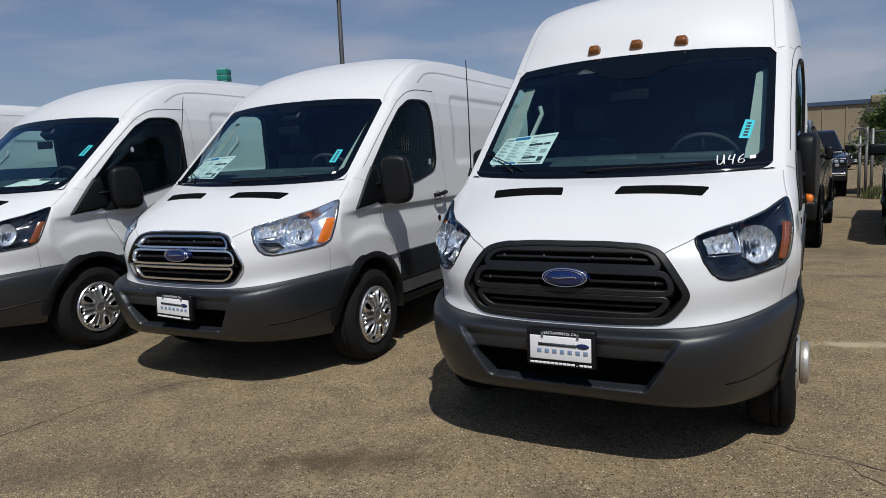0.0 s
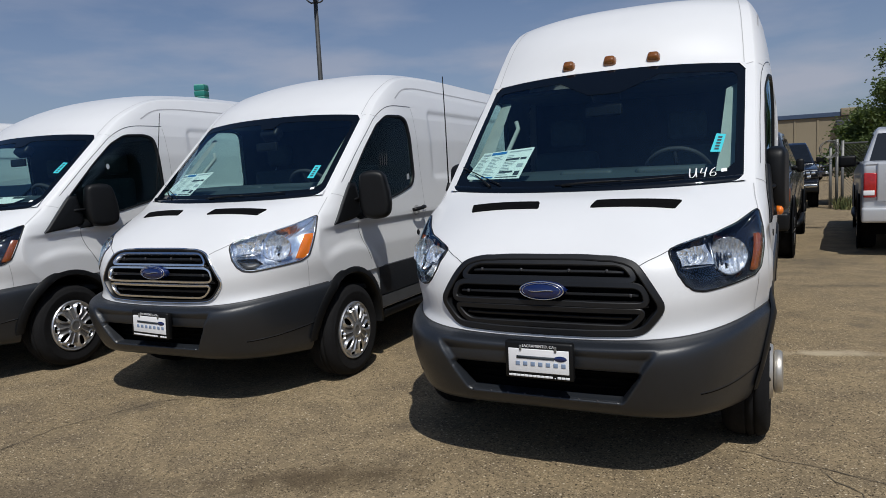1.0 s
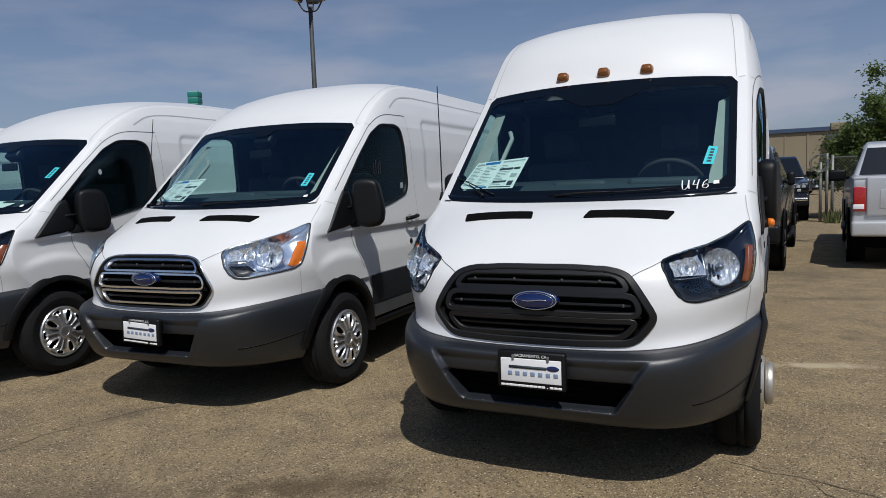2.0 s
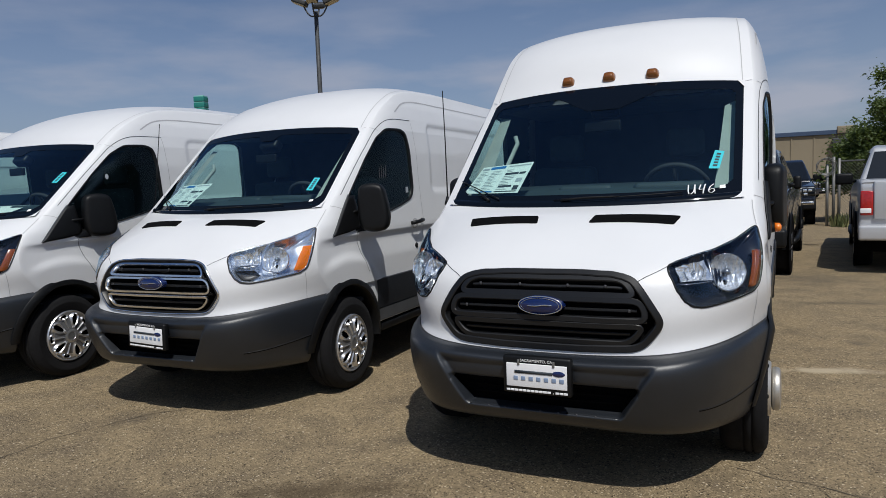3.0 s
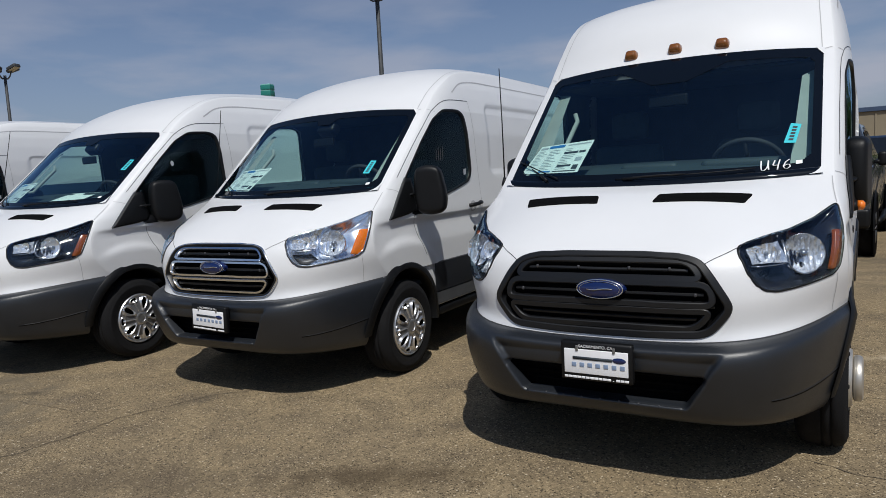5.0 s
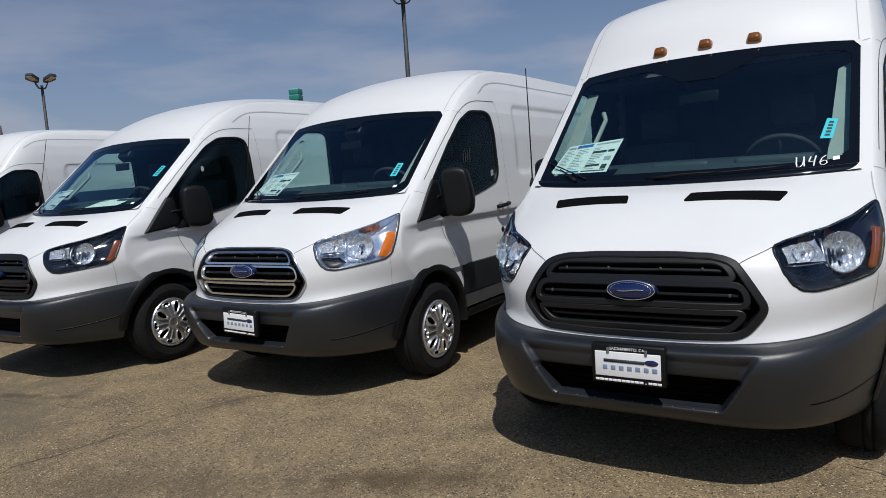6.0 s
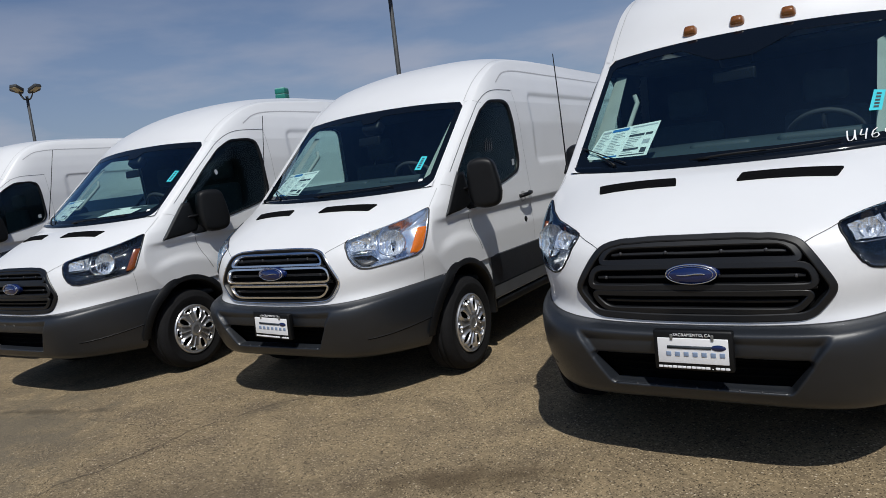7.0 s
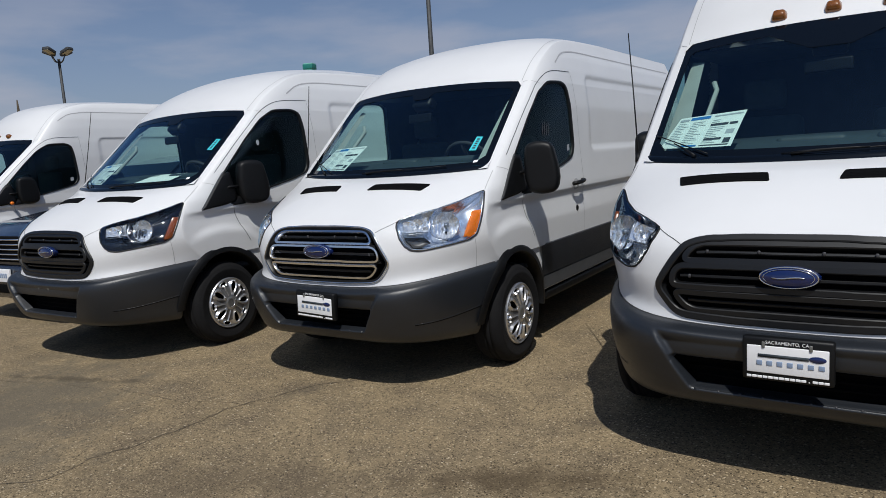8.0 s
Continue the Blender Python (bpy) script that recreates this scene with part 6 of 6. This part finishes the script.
pickup(pose(3.38, 14.57, 0, 0, 0, 176.5), SILVERP, "silver pickup truck with red tail lights seen from behind")
pickup(pose(0.11, 7.8, 0, 0, 0, -3.4), GREYP, "dark grey pickup truck parked on the asphalt lot", mirror_x=1.10, lamp_mat=DARKGLASS)
pickup(pose(0.92, 19.5, 0, 0, 0, 0), DARKP, "dark blue pickup truck with a chrome grille bar", True, lamp_mat=DARKGLASS)


def crossover(m, label):
    r = root("crossover_car", m, label, "car")
    low = [(0.12, 0.25), (0.02, 0.40), (0.0, 0.62), (0.03, 0.90), (0.35, 1.04), (1.25, 1.17), (3.9, 1.25), (4.55, 1.20), (4.62, 0.6), (4.5, 0.28)]
    part("body", extrude_profile(low, 0.92, lambda z: float(np.interp(z, [0.25, 0.5, 0.9, 1.25], [0.86, 0.92, 0.92, 0.86])), 0.07, 4), NAVYP, r)
    cab = [(1.20, 1.15), (1.95, 1.62), (2.5, 1.72), (3.6, 1.70), (4.4, 1.22)]
    part("cabin", extrude_profile(cab, 0.8, lambda z: float(np.interp(z, [1.15, 1.72], [0.86, 0.62])), 0.06, 3), NAVYP, r)
    flat_panel([(-0.76, 1.24, 1.205), (0.76, 1.24, 1.205), (0.64, 1.90, 1.615), (-0.64, 1.90, 1.615)], DARKGLASS, "windscreen", r, thick=-0.012)
    wx = lambda z: float(np.interp(z, [1.15, 1.72], [0.87, 0.63]))
    for s in (-1, 1):
        p3 = [(s * wx(z), y, z) for y, z in ((1.50, 1.26), (2.05, 1.60), (2.55, 1.66), (3.5, 1.64), (4.1, 1.30))]
        flat_panel(p3 if s < 0 else p3[::-1], DARKGLASS, "side_window", r)
        part("headlight", box((min(s * 0.52, s * 0.90), 0.0, 0.84), (max(s * 0.52, s * 0.90), 0.30, 0.98), 0.04, 3), REFLECT, r)
        part("door_mirror", box((min(s * 0.90, s * 1.06), 1.52, 1.20), (max(s * 0.90, s * 1.06), 1.64, 1.34), 0.04, 3), NAVYP, r)
        for y in (0.92, 3.75):
            road_wheel(r, s * 0.90, y, s, 0.345, HUBCAP)
    gr = part("grille", box((-0.52, -0.03, 0.66), (0.52, 0.05, 0.94), 0.04, 3), VOID, r)
    for k in range(5):
        z = 0.70 + k * 0.052
        part("grille_slat", tube([(-0.50, -0.03, z), (0, -0.045, z), (0.50, -0.03, z)], 0.008, False, 6), CHROME, gr)
    part("front_bumper", box((-0.88, -0.03, 0.26), (0.88, 0.16, 0.64), 0.07, 3), NAVYP, r)
    # no hollow here: a black block carries the opening's shade in its colour
    part("lower_opening", box((-0.55, -0.04, 0.32), (0.55, 0.0, 0.42), 0.02), VOID, r)
    pl = part("number_plate", box((-0.16, -0.06, 0.45), (0.16, -0.035, 0.59), 0.006), PLATEW, r)
    for k in range(6):
        part("printed_bar", box((-0.115 + k * 0.04, -0.064, 0.495), (-0.09 + k * 0.04, -0.058, 0.545), 0.003), INKS, pl)


crossover(pose(-7.68, 0.42, 0, 0, 0, 3.5), "dark navy crossover parked between two white vans")
crossover(pose(3.23, 44.0, 0, 0, 0, 62), "dark car parked far off before the tan warehouse")


# ---- fence, weeds and tree ----
fence = root("chain_link_gate", pose(2.19, 19.4, 0, 0, 0, 8), "galvanised chain-link gate with a coil of wire on its post", "gate")
for x, h in ((0.0, 1.75), (0.16, 1.95), (0.30, 1.9), (3.2, 1.9), (6.4, 1.9)):
    part("post", tube([(x, 0, 0), (x, 0, h)], 0.04, False, 10), GALV, fence)
for z in (0.12, 1.82):
    part("rail", tube([(0.30, 0, z), (6.4, 0, z)], 0.025, False, 8), GALV, fence)
wires = bmesh.new()
for k in range(70):
    x0 = 0.30 + k * 0.088
    for dx in (1.7, -1.7):
        xa, xb = x0, x0 + dx
        za, zb = 0.12, 1.82
        if xb > 6.4:
            zb = za + (zb - za) * (6.4 - xa) / (xb - xa)
            xb = 6.4
        if xb < 0.30:
            zb = za + (zb - za) * (xa - 0.30) / (xa - xb)
            xb = 0.30
        tube([(xa, 0, za), (xb, 0, zb)], 0.004, False, 3, wires)
wm = part("wire_mesh", wires, GALV, fence, smooth=False)
wm["kind"] = "stuff"
for k in range(5):
    part("wire_coil", tube([(-0.06 + 0.02 * math.sin(k * 2.1) + (0.20 + 0.015 * k) * math.cos(a), -0.06 - 0.02 * k, 1.68 + (0.20 + 0.012 * k) * math.sin(a)) for a in np.linspace(0, 2 * math.pi, 25)[:-1]], 0.008, True, 5), GALV, fence)

rng = random.Random(4)
wd = bmesh.new()
for k in range(2600):
    x = rng.uniform(2.3, 6.5)
    y = 18.7 + abs(rng.gauss(0, 0.5)) + rng.uniform(0, 0.5)
    h = rng.uniform(0.08, 0.40) * (1.0 if y > 18.9 else 0.5)
    a = rng.uniform(0, math.pi)
    w = rng.uniform(0.01, 0.035)
    lean = Vector((rng.gauss(0, 0.25), rng.gauss(0, 0.25), 1)) * h
    d = Vector((math.cos(a), math.sin(a), 0)) * w
    b0 = Vector((x, y, 0))
    wd.faces.new([wd.verts.new(b0 - d), wd.verts.new(b0 + d), wd.verts.new(b0 + lean * 0.6 + d * 0.8), wd.verts.new(b0 + lean)])
tagged(mesh_ob("weeds", wd, WEED, False), "dry green weeds growing along the fence foot", "weeds", kind="stuff")


def tree(x, y, height, spread, seed):
    r = root("tree", pose(x, y, 0), "leafy green tree with an uneven crown beside the fence", "tree")
    rg = random.Random(seed)
    trunk = tube([(0, 0, 0), (0.05, 0.03, 0.8), (-0.03, 0.06, 1.7), (0.05, 0, height * 0.62)], [0.15, 0.12, 0.10, 0.05], False, 10)
    part("trunk", trunk, BARK, r)
    tips = []
    for k in range(16):
        a = 2 * math.pi * k / 16 + rg.uniform(-0.3, 0.3)
        z0 = rg.uniform(0.7, height * 0.55)
        rad = spread * rg.uniform(0.45, 1.0) * (1.1 - 0.5 * z0 / height)
        z1 = z0 + rg.uniform(0.3, height * 0.42)
        p0, p2 = Vector((0, 0, z0)), Vector((rad * math.cos(a), rad * math.sin(a), z1))
        p1 = p0.lerp(p2, 0.5) + Vector((0, 0, 0.2))
        part("limb", tube([p0, p1, p2], [0.05, 0.03, 0.012], False, 6), BARK, r)
        tips += [p1, p1.lerp(p2, 0.5), p2, p2]
    tips += [Vector((rg.gauss(0, 0.25), rg.gauss(0, 0.25), height * t)) for t in (0.6, 0.7, 0.8, 0.9, 0.97)]
    verts, faces = [], []
    for tip in tips:
        n_twig = 22
        for _ in range(n_twig):
            d = Vector((rg.gauss(0, 1), rg.gauss(0, 1), rg.gauss(0.15, 0.8))).normalized()
            ln = rg.uniform(0.2, 0.62)
            for j in range(15):
                c = tip + d * ln * (j / 14) + Vector((rg.gauss(0, 0.07), rg.gauss(0, 0.07), rg.gauss(0, 0.07)))
                u = Vector((rg.gauss(0, 1), rg.gauss(0, 1), rg.gauss(0, 0.6))).normalized()
                v = u.cross(Vector((rg.gauss(0, 1), rg.gauss(0, 1), rg.gauss(0, 1)))).normalized()
                sz = rg.uniform(0.036, 0.075)
                i = len(verts)
                verts += [c - u * sz, c + v * sz * 0.5, c + u * sz, c - v * sz * 0.45]
                faces.append((i, i + 1, i + 2, i + 3))
    me = bpy.data.meshes.new("crown")
    me.from_pydata([tuple(v) for v in verts], [], faces)
    me.materials.append(LEAF)
    cr = new("crown", me)
    cr.parent = r
    cr["kind"] = "stuff"


tree(4.15, 21.5, 4.35, 1.7, 7)
tree(6.3, 22.5, 4.9, 2.0, 8)
tree(3.15, 21.2, 2.5, 0.95, 9)
